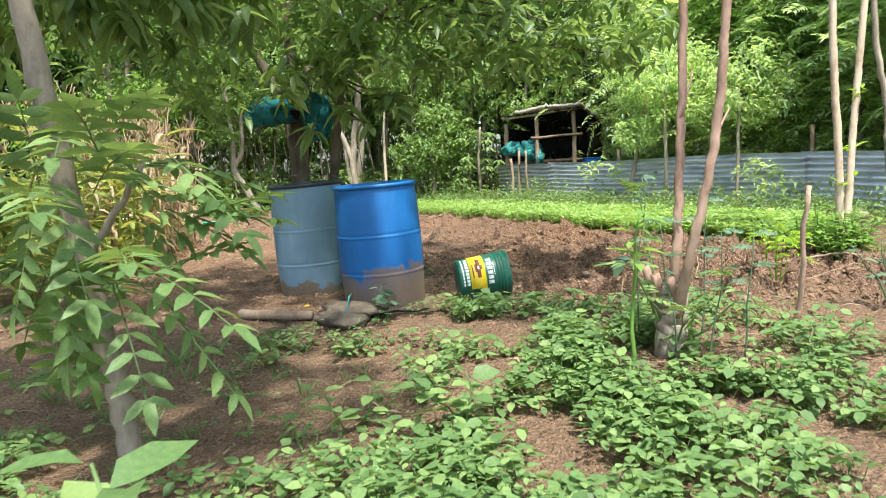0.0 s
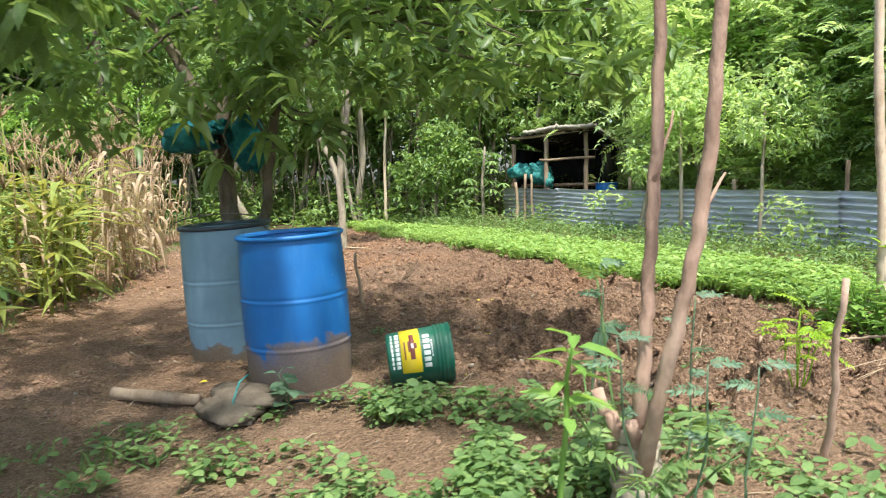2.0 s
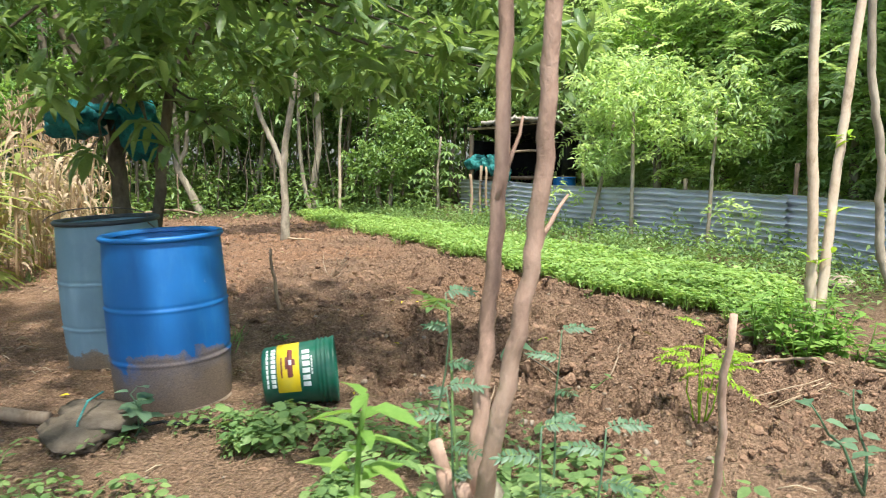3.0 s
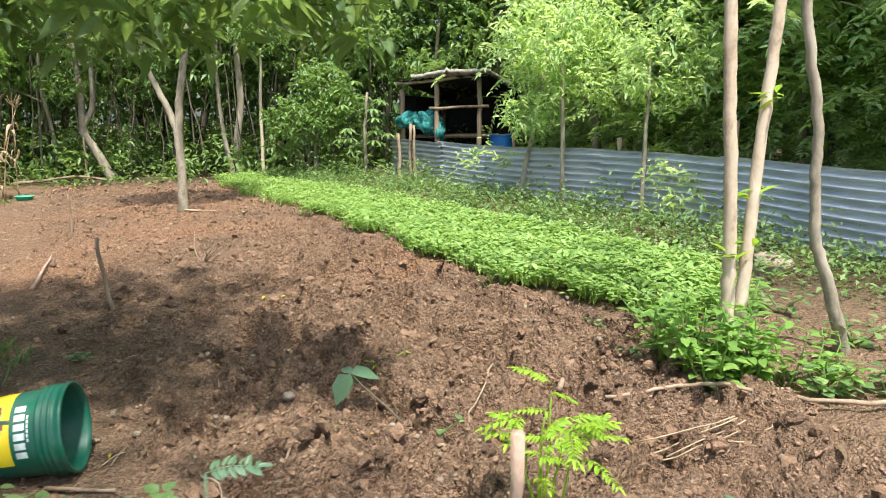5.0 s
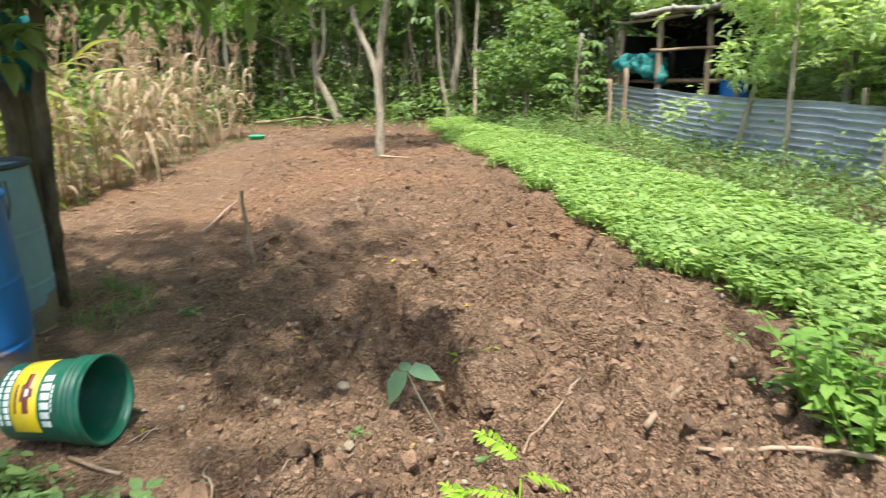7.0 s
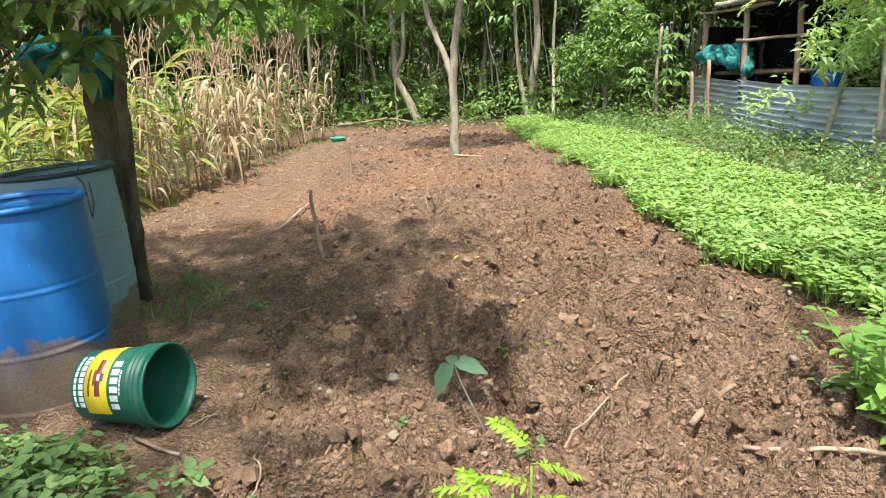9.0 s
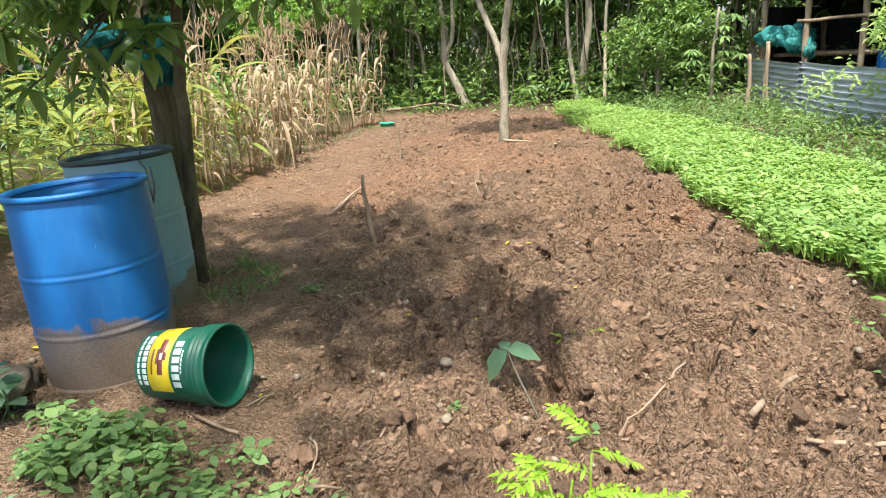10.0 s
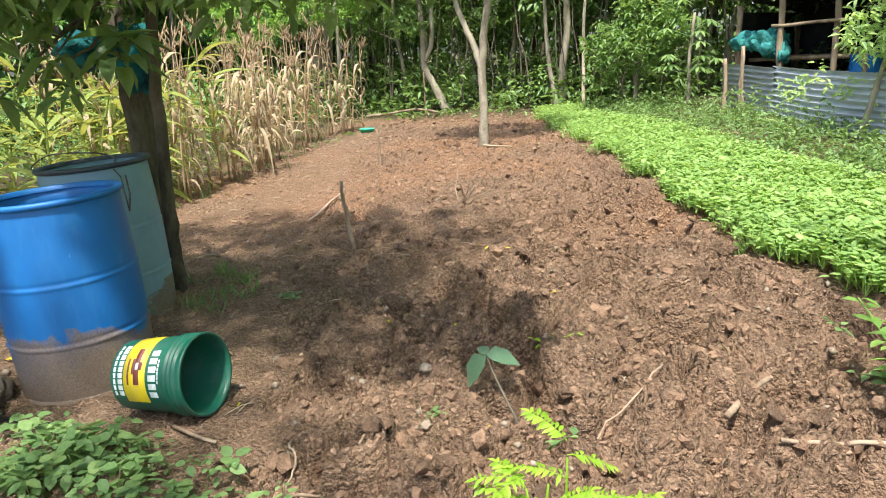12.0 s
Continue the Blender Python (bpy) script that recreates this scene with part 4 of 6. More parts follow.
# ---- fence, hut ----
FENCE = [(1.2, 15.75), (2.0, 13.85), (2.75, 12.15), (3.75, 10.55), (4.42, 9.0), (5.0, 7.3), (5.7, 5.2)]
fence = thing("sheet_fence", (0, 0, 0), "low fence of weathered corrugated metal sheets on wooden posts", "fence")
rng = np.random.RandomState(61)
for k in range(len(FENCE) - 1):
    a0, b0 = np.array(FENCE[k]), np.array(FENCE[k + 1])
    along = unit(b0 - a0)
    nrm = np.array([-along[1], along[0]])
    if nrm[1] > 0:
        nrm = -nrm
    shift = nrm * (0.012 if k % 2 else 0.0)
    n, m = 26, 97
    s = np.linspace(-0.06, np.linalg.norm(b0 - a0) + 0.06, n)
    h = np.linspace(0, 0.70, m)
    sway = 0.03 * np.sin(s * 1.7 + k) + 0.004 * rng.normal(size=n)
    base = np.array([float(land(*(a0 + along * q))) for q in s]) - 0.03
    S, Hh = np.meshgrid(s, h, indexing="ij")
    lean = (rng.uniform(-0.04, 0.04) + 0.02 * np.sin(s * 1.3))[:, None] * (Hh / 0.7)
    off = 0.026 * np.sin(Hh / 0.076 * 2 * np.pi) + lean + sway[:, None] * 0.5
    Z = base[:, None] + Hh + 0.010 * np.sin(s * 2.1 + k * 2)[:, None]
    faces, verts = [], []
    for e in (0.0, -0.004):
        xy = a0 + shift + along * S[..., None] + nrm * (off + e)[..., None]
        verts.append(np.concatenate([xy, Z[..., None]], -1).reshape(-1, 3))
    i, j = np.meshgrid(np.arange(n - 1), np.arange(m - 1), indexing="ij")
    q = np.stack([i * m + j, (i + 1) * m + j, (i + 1) * m + j + 1, i * m + j + 1], -1).reshape(-1, 4)
    j1 = np.arange(n - 1) * m + m - 1
    edge = np.stack([j1, j1 + m, j1 + m + n * m, j1 + n * m], -1)
    g = Geo()
    g.add(np.concatenate(verts), [q, q[:, ::-1] + n * m, edge])
    part("metal_sheet", g, "metal", fence)
for (x, y, hh, side) in ((1.47, 14.78, 0.95, 1), (2.87, 12.25, 0.85, 1), (3.87, 10.63, 0.8, 1), (4.54, 9.1, 1.0, 1), (5.12, 7.38, 0.9, 1)):
    g = Geo()
    z = float(land(x, y))
    tube(g, bend((x + 0.03, y + 0.02, z - 0.1), (x + 0.05, y + 0.02, z + hh), 7, rng, 0.008), 0.025, 8, rng, 0.06)
    part("post", g, "wood", fence)

for nm, a0, b0, rad, lab in (
    ("wooden_post", (1.34, 14.3, 0.15), (1.31, 14.4, 1.06), 0.035, "rough wooden post standing in front of the fence"),
    ("wooden_post", (1.62, 14.05, 0.2), (1.57, 14.1, 1.2), 0.025, "thin crooked wooden post against the fence"),
    ("wooden_stake", (-0.37, 7.05, -0.05), (-0.45, 7.07, 0.53), 0.016, "thin split wooden stake standing in the dug plot"),
    ("wooden_stake", (-2.29, 10.64, -0.2), (-2.30, 10.64, 0.46), 0.014, "thin wooden stake standing in the dug plot"),
    ("wooden_stake", (1.80, 3.66, 0.05), (1.76, 3.47, 0.79), 0.015, "dark crooked stick stuck upright in the soil"),
    ("wooden_stake", (-4.9, 17.0, -0.2), (-4.9, 17.0, 0.95), 0.02, "thin upright pole at the wood's edge"),
):
    g = Geo()
    tube(g, bend(a0, b0, 9, rng, 0.006), np.linspace(rad * 1.05, rad * 0.75, 9), 8, rng, 0.07)
    st = part(nm, g, "wood" if "dark" not in lab else "bark_brown")
    tagged(st, lab, "post" if "post" in nm else "stake")

hut = thing("shelter", (0, 0, 0), "low open shelter with a thatched roof and rough poles", "shelter")
hu, hv = unit(np.array([2.0, -0.8])), unit(np.array([0.8, 2.0]))
h0 = np.array([1.05, 15.95])


def hp(u, v, z):
    p = h0 + hu * u + hv * v
    return (p[0], p[1], z)


rng = np.random.RandomState(71)
for u, v, z in ((1.05, -0.05, 2.02), (1.83, 0.02, 2.02), (0.36, 0.05, 1.82), (0.45, 2.0, 1.6), (1.95, 2.0, 1.7)):
    g = Geo()
    tube(g, bend(hp(u, v, 0.15), hp(u - 0.04, v, z), 9, rng, 0.012), 0.045, 9, rng, 0.07)
    part("pole", g, "wood", hut)
for a0, b0, rad in ((hp(0.9, -0.1, 1.49), hp(1.98, -0.02, 1.52), 0.025), (hp(0.3, -0.12, 1.92), hp(1.98, -0.12, 2.06), 0.03), (hp(0.95, -0.2, 2.03), hp(1.98, -0.15, 2.10), 0.026)):
    g = Geo()
    tube(g, bend(a0, b0, 8, rng, 0.01), rad, 8, rng, 0.06)
    part("rail", g, "wood", hut)
g = Geo()
u, v = np.meshgrid(np.linspace(0.62, 2.0, 30), np.linspace(-0.28, 2.4, 30), indexing="ij")
top = 1.95 + 0.065 * u - 0.10 * v + 0.02 * np.sin(u * 6) + 0.012 * rng.normal(size=u.shape)
for e in (0.0, 0.06):
    pts = h0 + u[..., None] * hu + v[..., None] * hv
    g.v.append(np.concatenate([pts, (top + e)[..., None]], -1).reshape(-1, 3))
i, j = np.meshgrid(np.arange(29), np.arange(29), indexing="ij")
q = np.stack([i * 30 + j, (i + 1) * 30 + j, (i + 1) * 30 + j + 1, i * 30 + j + 1], -1).reshape(-1, 4)
k = np.arange(29)
rim = [np.stack([k * 30, (k + 1) * 30, (k + 1) * 30 + 900, k * 30 + 900], -1), np.stack([k, k + 1, k + 901, k + 900], -1), np.stack([870 + k, 871 + k, 1771 + k, 1770 + k], -1), np.stack([k * 30 + 29, (k + 1) * 30 + 29, (k + 1) * 30 + 929, k * 30 + 929], -1)]
g.f += [q[:, ::-1], q + 900, *rim]
g.n = 1800
part("roof", g, "thatch", hut, "grey weathered thatch")
# black sheet added below the thatch so that its underside reads as shaded
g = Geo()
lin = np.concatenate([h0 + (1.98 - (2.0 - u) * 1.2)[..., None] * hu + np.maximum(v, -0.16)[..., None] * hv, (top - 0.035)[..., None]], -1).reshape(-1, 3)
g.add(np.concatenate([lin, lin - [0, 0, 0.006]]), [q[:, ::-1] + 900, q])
part("roof_lining", g, "tarp_and_shade", hut, "black sheet added as shade under the roof")
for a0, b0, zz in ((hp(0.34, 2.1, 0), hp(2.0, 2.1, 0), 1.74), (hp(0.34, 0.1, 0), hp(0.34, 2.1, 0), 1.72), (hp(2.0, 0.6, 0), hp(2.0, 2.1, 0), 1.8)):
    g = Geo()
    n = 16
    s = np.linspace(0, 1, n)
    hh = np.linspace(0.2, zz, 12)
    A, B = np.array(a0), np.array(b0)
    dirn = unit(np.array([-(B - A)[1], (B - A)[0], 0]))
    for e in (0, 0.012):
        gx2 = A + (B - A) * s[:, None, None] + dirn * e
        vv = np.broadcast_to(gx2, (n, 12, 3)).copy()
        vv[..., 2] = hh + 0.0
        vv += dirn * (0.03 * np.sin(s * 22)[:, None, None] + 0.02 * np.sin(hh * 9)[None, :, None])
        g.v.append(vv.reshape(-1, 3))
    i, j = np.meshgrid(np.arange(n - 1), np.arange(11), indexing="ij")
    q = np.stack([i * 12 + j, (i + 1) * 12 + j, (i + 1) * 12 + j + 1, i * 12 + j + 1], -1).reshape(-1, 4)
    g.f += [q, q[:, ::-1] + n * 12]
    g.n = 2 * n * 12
    part("cloth_wall", g, "tarp_and_shade", hut, "black plastic sheeting")
for k in range(9):
    g = Geo()
    tube(g, bend(hp(0.4, 0.3 + 0.17 * k, 0.98), hp(2.1, 0.3 + 0.17 * k, 1.0), 5, rng, 0.006), 0.03, 7)
    part("bench_pole", g, "wood", hut)
net_bundle("hung_net", hp(0.72, 0.02, 1.20), [((0.12, -0.02, 0.03), (0.25, 0.12, 0.20)), ((-0.22, 0.1, 0.08), (0.25, 0.1, 0.15)), ((0.3, -0.1, -0.12), (0.14, 0.1, 0.17))], "net_light", "teal net hung over a pole in the shelter", 6)
in_drum = drum("blue_drum", 3.15, 15.45, 0, 0.22, 0.72, "drum_blue", "dark blue drum standing in the shade of the shelter", {})
in_drum.location.z = 0.30


# ---- maize ----
def maize(r, height, dry):
    """One plant: stalk, blades, tassel."""
    t = thing("maize_plant", (0, 0, 0), "dry standing maize plant with withered straw-coloured blades" if dry else "green and yellow maize plant, half withered", "maize", "maize stand")
    lean = r.normal(size=2) * 0.10
    n = 8
    s = np.linspace(0, 1, n)
    P = np.stack([lean[0] * s ** 2 * height, lean[1] * s ** 2 * height, s * height], -1)
    gg = Geo()
    tube(gg, P, np.linspace(0.013, 0.005, n), 6)
    part("stalk", gg, "tassel" if dry else "corn_green", t)
    count = r.randint(8, 12)
    for k in range(count):
        f = 0.16 + 0.74 * k / count
        p0 = np.array([np.interp(f, s, P[:, c]) for c in range(3)])
        a = r.uniform(0, 6.28)
        d = np.array([np.cos(a), np.sin(a)])
        L = r.uniform(0.22, 0.48) if dry else r.uniform(0.35, 0.7)
        m = 7
        q = np.linspace(0, 1, m)
        up = r.uniform(0.15, 0.55) if not dry else r.uniform(0.0, 0.45)
        fall = r.uniform(0.4, 0.9) if not dry else r.uniform(0.7, 1.5)
        mid = np.stack([p0[0] + d[0] * L * q * (1 - 0.35 * q * dry), p0[1] + d[1] * L * q * (1 - 0.35 * q * dry), p0[2] + L * (up * q * 1.6 - fall * q ** 2)], -1)
        w = (0.022 if dry else 0.032) * np.sin(np.pi * (0.12 + 0.88 * q) ** 0.8) * r.uniform(0.8, 1.3)
        tw = r.uniform(-1, 1) * q * (2.0 if dry else 0.8)
        side = np.stack([-d[1] * np.cos(tw), d[0] * np.cos(tw), np.sin(tw)], -1)
        v = np.concatenate([mid + side * w[:, None], mid - [0, 0, 0.008], mid - side * w[:, None]])
        k0 = np.arange(m - 1)
        gg = Geo()
        gg.add(v, [np.concatenate([np.stack([k0, k0 + 1, m + k0 + 1, m + k0], -1), np.stack([m + k0, m + k0 + 1, 2 * m + k0 + 1, 2 * m + k0], -1)])])
        part("blade", gg, "corn_dry" if dry else "corn_green", t)
    gg = Geo()
    for k in range(7):
        a = r.uniform(0, 6.28)
        e = P[-1] + np.array([np.cos(a) * 0.10, np.sin(a) * 0.10, r.uniform(0.08, 0.24)])
        tube(gg, bend(P[-1], e, 4, r, 0.012), np.linspace(0.007, 0.004, 4), 4)
    part("tassel", gg, "tassel", t)
    if dry:
        gg = Geo()
        p0 = P[3]
        tube(gg, [p0 + [0.01, 0, 0], p0 + [0.05, 0.01, 0.05], p0 + [0.075, 0.015, 0.13], p0 + [0.08, 0.02, 0.19]], [0.01, 0.024, 0.022, 0.006], 7)
        part("ear", gg, "corn_dry", t)
    return t


rng = np.random.RandomState(81)
dry_kinds = [maize(rng, h, True) for h in (1.55, 1.75, 1.9, 1.65, 1.45)]
green_kinds = [maize(rng, h, False) for h in (1.25, 1.45, 1.1)]


def place_copies(kinds, spots, r, size=(0.9, 1.1)):
    """Set the first of each kind on a spot, and copies on the rest."""
    for k, (x, y) in enumerate(spots):
        s = r.uniform(*size)
        m = pose(x, y, float(ground_z(x, y)) - 0.02, 0, 0, r.uniform(0, 360))
        ob = kinds[k % len(kinds)]
        if k < len(kinds):
            ob.matrix_basis = m
        else:
            ob = copy_thing(ob, m)
        ob.scale = (s, s, s * r.uniform(0.95, 1.08))


spots = []
for k in range(70):
    f = rng.uniform(0, 1) ** 0.9
    bx, by = np.interp(f, [0, 0.4, 1], [-3.2, -3.6, -5.0]), np.interp(f, [0, 0.4, 1], [7.6, 10.0, 13.4])
    off = rng.exponential(0.6)
    spots.append((bx - off * 0.95 + rng.normal() * 0.08, by + off * 0.2 + rng.normal() * 0.15))
spots += [(-5.1 + rng.normal() * 0.16, 14.1 + rng.normal() * 0.2) for k in range(9)]
place_copies(dry_kinds, spots, rng, (0.82, 1.0))
spots = []
for k in range(48):
    y = rng.uniform(5.2, 9.5)
    spots.append((-3.1 - 0.1 * (y - 6) - rng.exponential(1.0), y))
place_copies(green_kinds, spots, rng, (0.9, 1.25))


# ---- trees of the wood ----
def wood_tree(name, r, height, rad, low, spread, n_leaf, leaf, mat, bark, label, feather=False, lean=0.05, limbs=9):
    t = thing(name, (0, 0, 0), label, "tree", "trees of the wood")
    top = np.array([r.normal() * lean * height, r.normal() * lean * height, height])
    P = bend((0, 0, -0.1), top, 12, r, 0.035 * height / 5)
    gg = Geo()
    tube(gg, P, np.linspace(rad, rad * 0.25, 12), 9, r, 0.06)
    ends = []
    for k in range(limbs):
        f = r.uniform(low / height, 0.95)
        p0 = np.array([np.interp(f, np.linspace(0, 1, 12), P[:, c]) for c in range(3)])
        a = r.uniform(0, 6.28)
        L = spread * r.uniform(0.55, 1.1) * (1.15 - 0.5 * f)
        e = p0 + np.array([np.cos(a) * L, np.sin(a) * L, L * r.uniform(0.1, 0.7)])
        tube(gg, bend(p0, e, 6, r, 0.05), np.linspace(rad * 0.4, rad * 0.1, 6), 6)
        ends += [e, (p0 + 2 * e) / 3]
    part("trunk", gg, bark, t)
    ends = np.array(ends + [top])
    gg = Geo()
    if feather:
        n = n_leaf // 15
        C = ends[r.choice(len(ends), n)] + r.normal(size=(n, 3)) * [0.28 * spread, 0.28 * spread, 0.22 * spread]
        D = r.normal(size=(n, 3))
        D[:, 2] = r.uniform(-0.4, 0.3, n)
        pinnate(gg, r, C, D, np.tile([0, 0, 1.0], (n, 1)) + r.normal(size=(n, 3)) * 0.2, leaf * 3.4 * r.uniform(0.7, 1.2, n), 7, leaf, 0.36, 0.3, False, 0)
    else:
        n = n_leaf // 7
        C = ends[r.choice(len(ends), n)] + r.normal(size=(n, 3)) * [0.30 * spread, 0.30 * spread, 0.24 * spread]
        tufts(gg, r, C, 7, leaf, 0.40, 0.8, 0.35, False)
    part("crown", gg, mat, t)
    return t


rng = np.random.RandomState(91)
tall = [wood_tree("wood_tree", rng, h, rad, 1.7, 1.5, 5200, 0.17, "leaf_wood", "bark_grey", "tall slim tree with a bare lower trunk and leafy crown", False, 0.05) for h, rad in ((6.5, 0.05), (7.5, 0.062), (6.0, 0.042))]
deep = [wood_tree("wood_tree", rng, h, rad, 1.2, 1.8, 5600, 0.19, "leaf_deep", "bark_dark", "dark-leaved tree in the shade of the wood", False, 0.04) for h, rad in ((6.5, 0.08), (8.0, 0.10))]
feath = [wood_tree("feathery_tree", rng, h, rad, lo, 1.5, 10500, 0.125, "leaf_feather", "bark_grey", "feathery light green tree behind the fence", True, 0.06, 13) for h, rad, lo in ((5.0, 0.06, 0.8), (6.2, 0.07, 0.9), (4.2, 0.05, 0.6))]

spots = []
for k in range(34):
    x = -17 + 22.5 * (k + rng.uniform(0, 1)) / 34
    spots.append((x, 18.0 + rng.uniform(0, 3.2) - (0.12 * max(0, -x - 9)) * 2))
place_copies(tall, spots, rng, (0.8, 1.15))
spots = []
for k in range(30):
    x = -22 + 34 * (k + rng.uniform(0, 1)) / 30
    spots.append((x, 22.0 + rng.uniform(0, 4.0)))
for k in range(12):
    spots.append((-11.0 - rng.uniform(0, 4), 7 + k * 1.1 + rng.normal() * 0.4))
place_copies(deep, spots, rng, (0.9, 1.3))
spots = []
for k in range(22):
    f = (k + rng.uniform(0, 1)) / 22
    bx, by = np.interp(f, [0, 0.3, 1], [4.2, 4.7, 7.4]), np.interp(f, [0, 0.3, 1], [16.5, 12.4, 4.6])
    o = rng.exponential(0.9) + 0.3
    spots.append((bx + o * 0.85, by + o * 0.5))
for k in range(8):
    spots.append((6.2 + rng.uniform(0, 3.5), 8 + k * 1.6))
place_copies(feath, spots, rng, (0.85, 1.25))


def forked(name, stems, bark, mat, blobs, n, leaf, width, label, seed, per=8, fine=False, hang=0.3):
    r = np.random.RandomState(seed)
    t = thing(name, (0, 0, 0), label, "tree" if "bush" not in name else "bush")
    crooked_tree_parts(t, stems, bark, r, bumps=0.010, names="trunk")
    gg = Geo()
    tufts(gg, r, in_blobs(r, blobs, n), per, leaf, width, 0.8, hang, fine)
    part("crown", gg, mat, t)
    return t


def lz(x, y):
    return float(land(x, y))


forked("forked_tree", [
    [(-1.45, 11.95, lz(-1.45, 11.95) - 0.05, 0.075), (-1.45, 12.0, 0.55, 0.056), (-1.50, 12.1, 1.1, 0.055), (-1.46, 12.1, 1.5, 0.05), (-1.36, 12.1, 2.1, 0.045), (-1.3, 12.4, 3.2, 0.03)],
    [(-1.50, 12.1, 1.1, 0.05), (-1.62, 12.1, 1.45, 0.042), (-1.84, 12.1, 1.9, 0.036), (-2.1, 12.4, 2.8, 0.02)],
], "bark_grey", "leaf_wood", [(-1.5, 12.4, 3.1, 1.2, 1.0, 0.75), (-1.95, 12.2, 2.3, 0.5, 0.4, 0.25, 0.1)], 330, 0.15, 0.32, "forked grey-barked tree standing in the dug plot", 101)
forked("forked_tree", [
    [(-4.41, 17.1, lz(-4.4, 17.1) - 0.05, 0.10), (-4.68, 17.1, 0.6, 0.08), (-4.95, 17.1, 1.05, 0.075), (-4.92, 17.1, 1.7, 0.06), (-5.05, 17.1, 3.2, 0.04)],
    [(-4.95, 17.1, 1.1, 0.05), (-4.72, 17.1, 1.5, 0.05), (-4.68, 17.1, 2.6, 0.035)],
], "bark_grey", "leaf_wood", [(-4.9, 17.0, 3.2, 1.3, 1.0, 0.8), (-5.2, 16.9, 2.0, 0.5, 0.5, 0.35, 0.12)], 330, 0.16, 0.32, "leaning forked tree at the edge of the wood", 102)
forked("twin_trunk_tree", [
    [(-2.06, 17.7, lz(-2.2, 17.7) - 0.05, 0.10), (-2.1, 17.7, 0.8, 0.075), (-1.97, 17.7, 1.6, 0.07), (-2.06, 17.7, 3.4, 0.05)],
    [(-2.16, 17.6, lz(-2.2, 17.6) - 0.05, 0.06), (-2.33, 17.6, 0.9, 0.045), (-2.42, 17.6, 2.0, 0.04), (-2.38, 17.6, 3.4, 0.025)],
], "bark_grey", "leaf_wood", [(-2.2, 17.7, 3.6, 1.4, 1.0, 0.8)], 300, 0.16, 0.32, "grey tree with two trunks at the wood's edge", 103)
forked("citrus_bush", [
    [(-0.25, 15.9, 0.1, 0.05), (-0.22, 15.9, 0.8, 0.04), (-0.1, 15.9, 1.6, 0.02)],
    [(-0.3, 15.9, 0.1, 0.03), (-0.6, 15.9, 0.9, 0.022), (-0.7, 15.8, 1.5, 0.012)],
], "bark_grey", "leaf_wood", [(-0.3, 15.8, 1.3, 0.9, 0.7, 0.5), (-0.05, 15.8, 1.95, 0.5, 0.5, 0.4), (0.45, 15.6, 1.55, 0.4, 0.4, 0.3), (-0.8, 15.7, 0.85, 0.35, 0.3, 0.25)], 460, 0.12, 0.42, "round bright green bush with small leaves", 104, 8)
forked("lopped_trunk", [
    [(-1.35, 16.6, 0.0, 0.035), (-1.35, 16.6, 1.6, 0.03), (-1.3, 16.6, 2.6, 0.02)],
], "bark_pale", "leaf_wood", [(-1.3, 16.5, 2.9, 0.6, 0.5, 0.4)], 90, 0.14, 0.32, "thin pale sapling trunk beside the bush", 105)
forked("corn_side_tree", [
    [(-7.6, 17.0, -0.4, 0.13), (-7.6, 17.0, 1.5, 0.11), (-7.7, 17.0, 4.5, 0.08)],
    [(-7.4, 17.2, -0.4, 0.09), (-7.45, 17.2, 1.5, 0.08), (-7.2, 17.2, 4.5, 0.05)],
], "bark_dark", "leaf_deep", [(-7.6, 17.0, 4.6, 1.8, 1.4, 1.0)], 350, 0.17, 0.34, "dark twin trunk behind the maize", 106)
forked("sloping_sapling", [
    [(2.9, 11.6, lz(2.9, 11.6) - 0.05, 0.035), (3.0, 11.6, 0.75, 0.03), (3.16, 11.6, 1.4, 0.026), (3.26, 11.6, 2.4, 0.016)],
], "bark_grey", "leaf_feather", [(3.3, 11.5, 2.2, 0.75, 0.6, 0.6), (3.0, 11.3, 1.35, 0.4, 0.3, 0.3, 0.08), (2.5, 11.5, 0.85, 0.35, 0.3, 0.2, 0.006)], 380, 0.11, 0.32, "leaning sapling with fine leaves before the fence", 107)
forked("fence_sapling", [
    [(3.35, 11.0, lz(3.3, 11.0) - 0.05, 0.03), (3.34, 11.0, 0.9, 0.026), (3.32, 11.0, 2.0, 0.018)],
    [(3.95, 9.85, lz(3.9, 9.8) - 0.05, 0.025), (3.96, 9.85, 0.9, 0.022), (4.0, 9.9, 2.0, 0.014)],
], "bark_grey", "leaf_feather", [(3.6, 10.9, 2.0, 0.7, 0.6, 0.65), (4.2, 9.9, 1.9, 0.6, 0.5, 0.6), (4.15, 9.4, 0.62, 0.4, 0.3, 0.3, 0.02)], 460, 0.11, 0.3, "thin upright saplings with drooping leaves by the fence", 108)

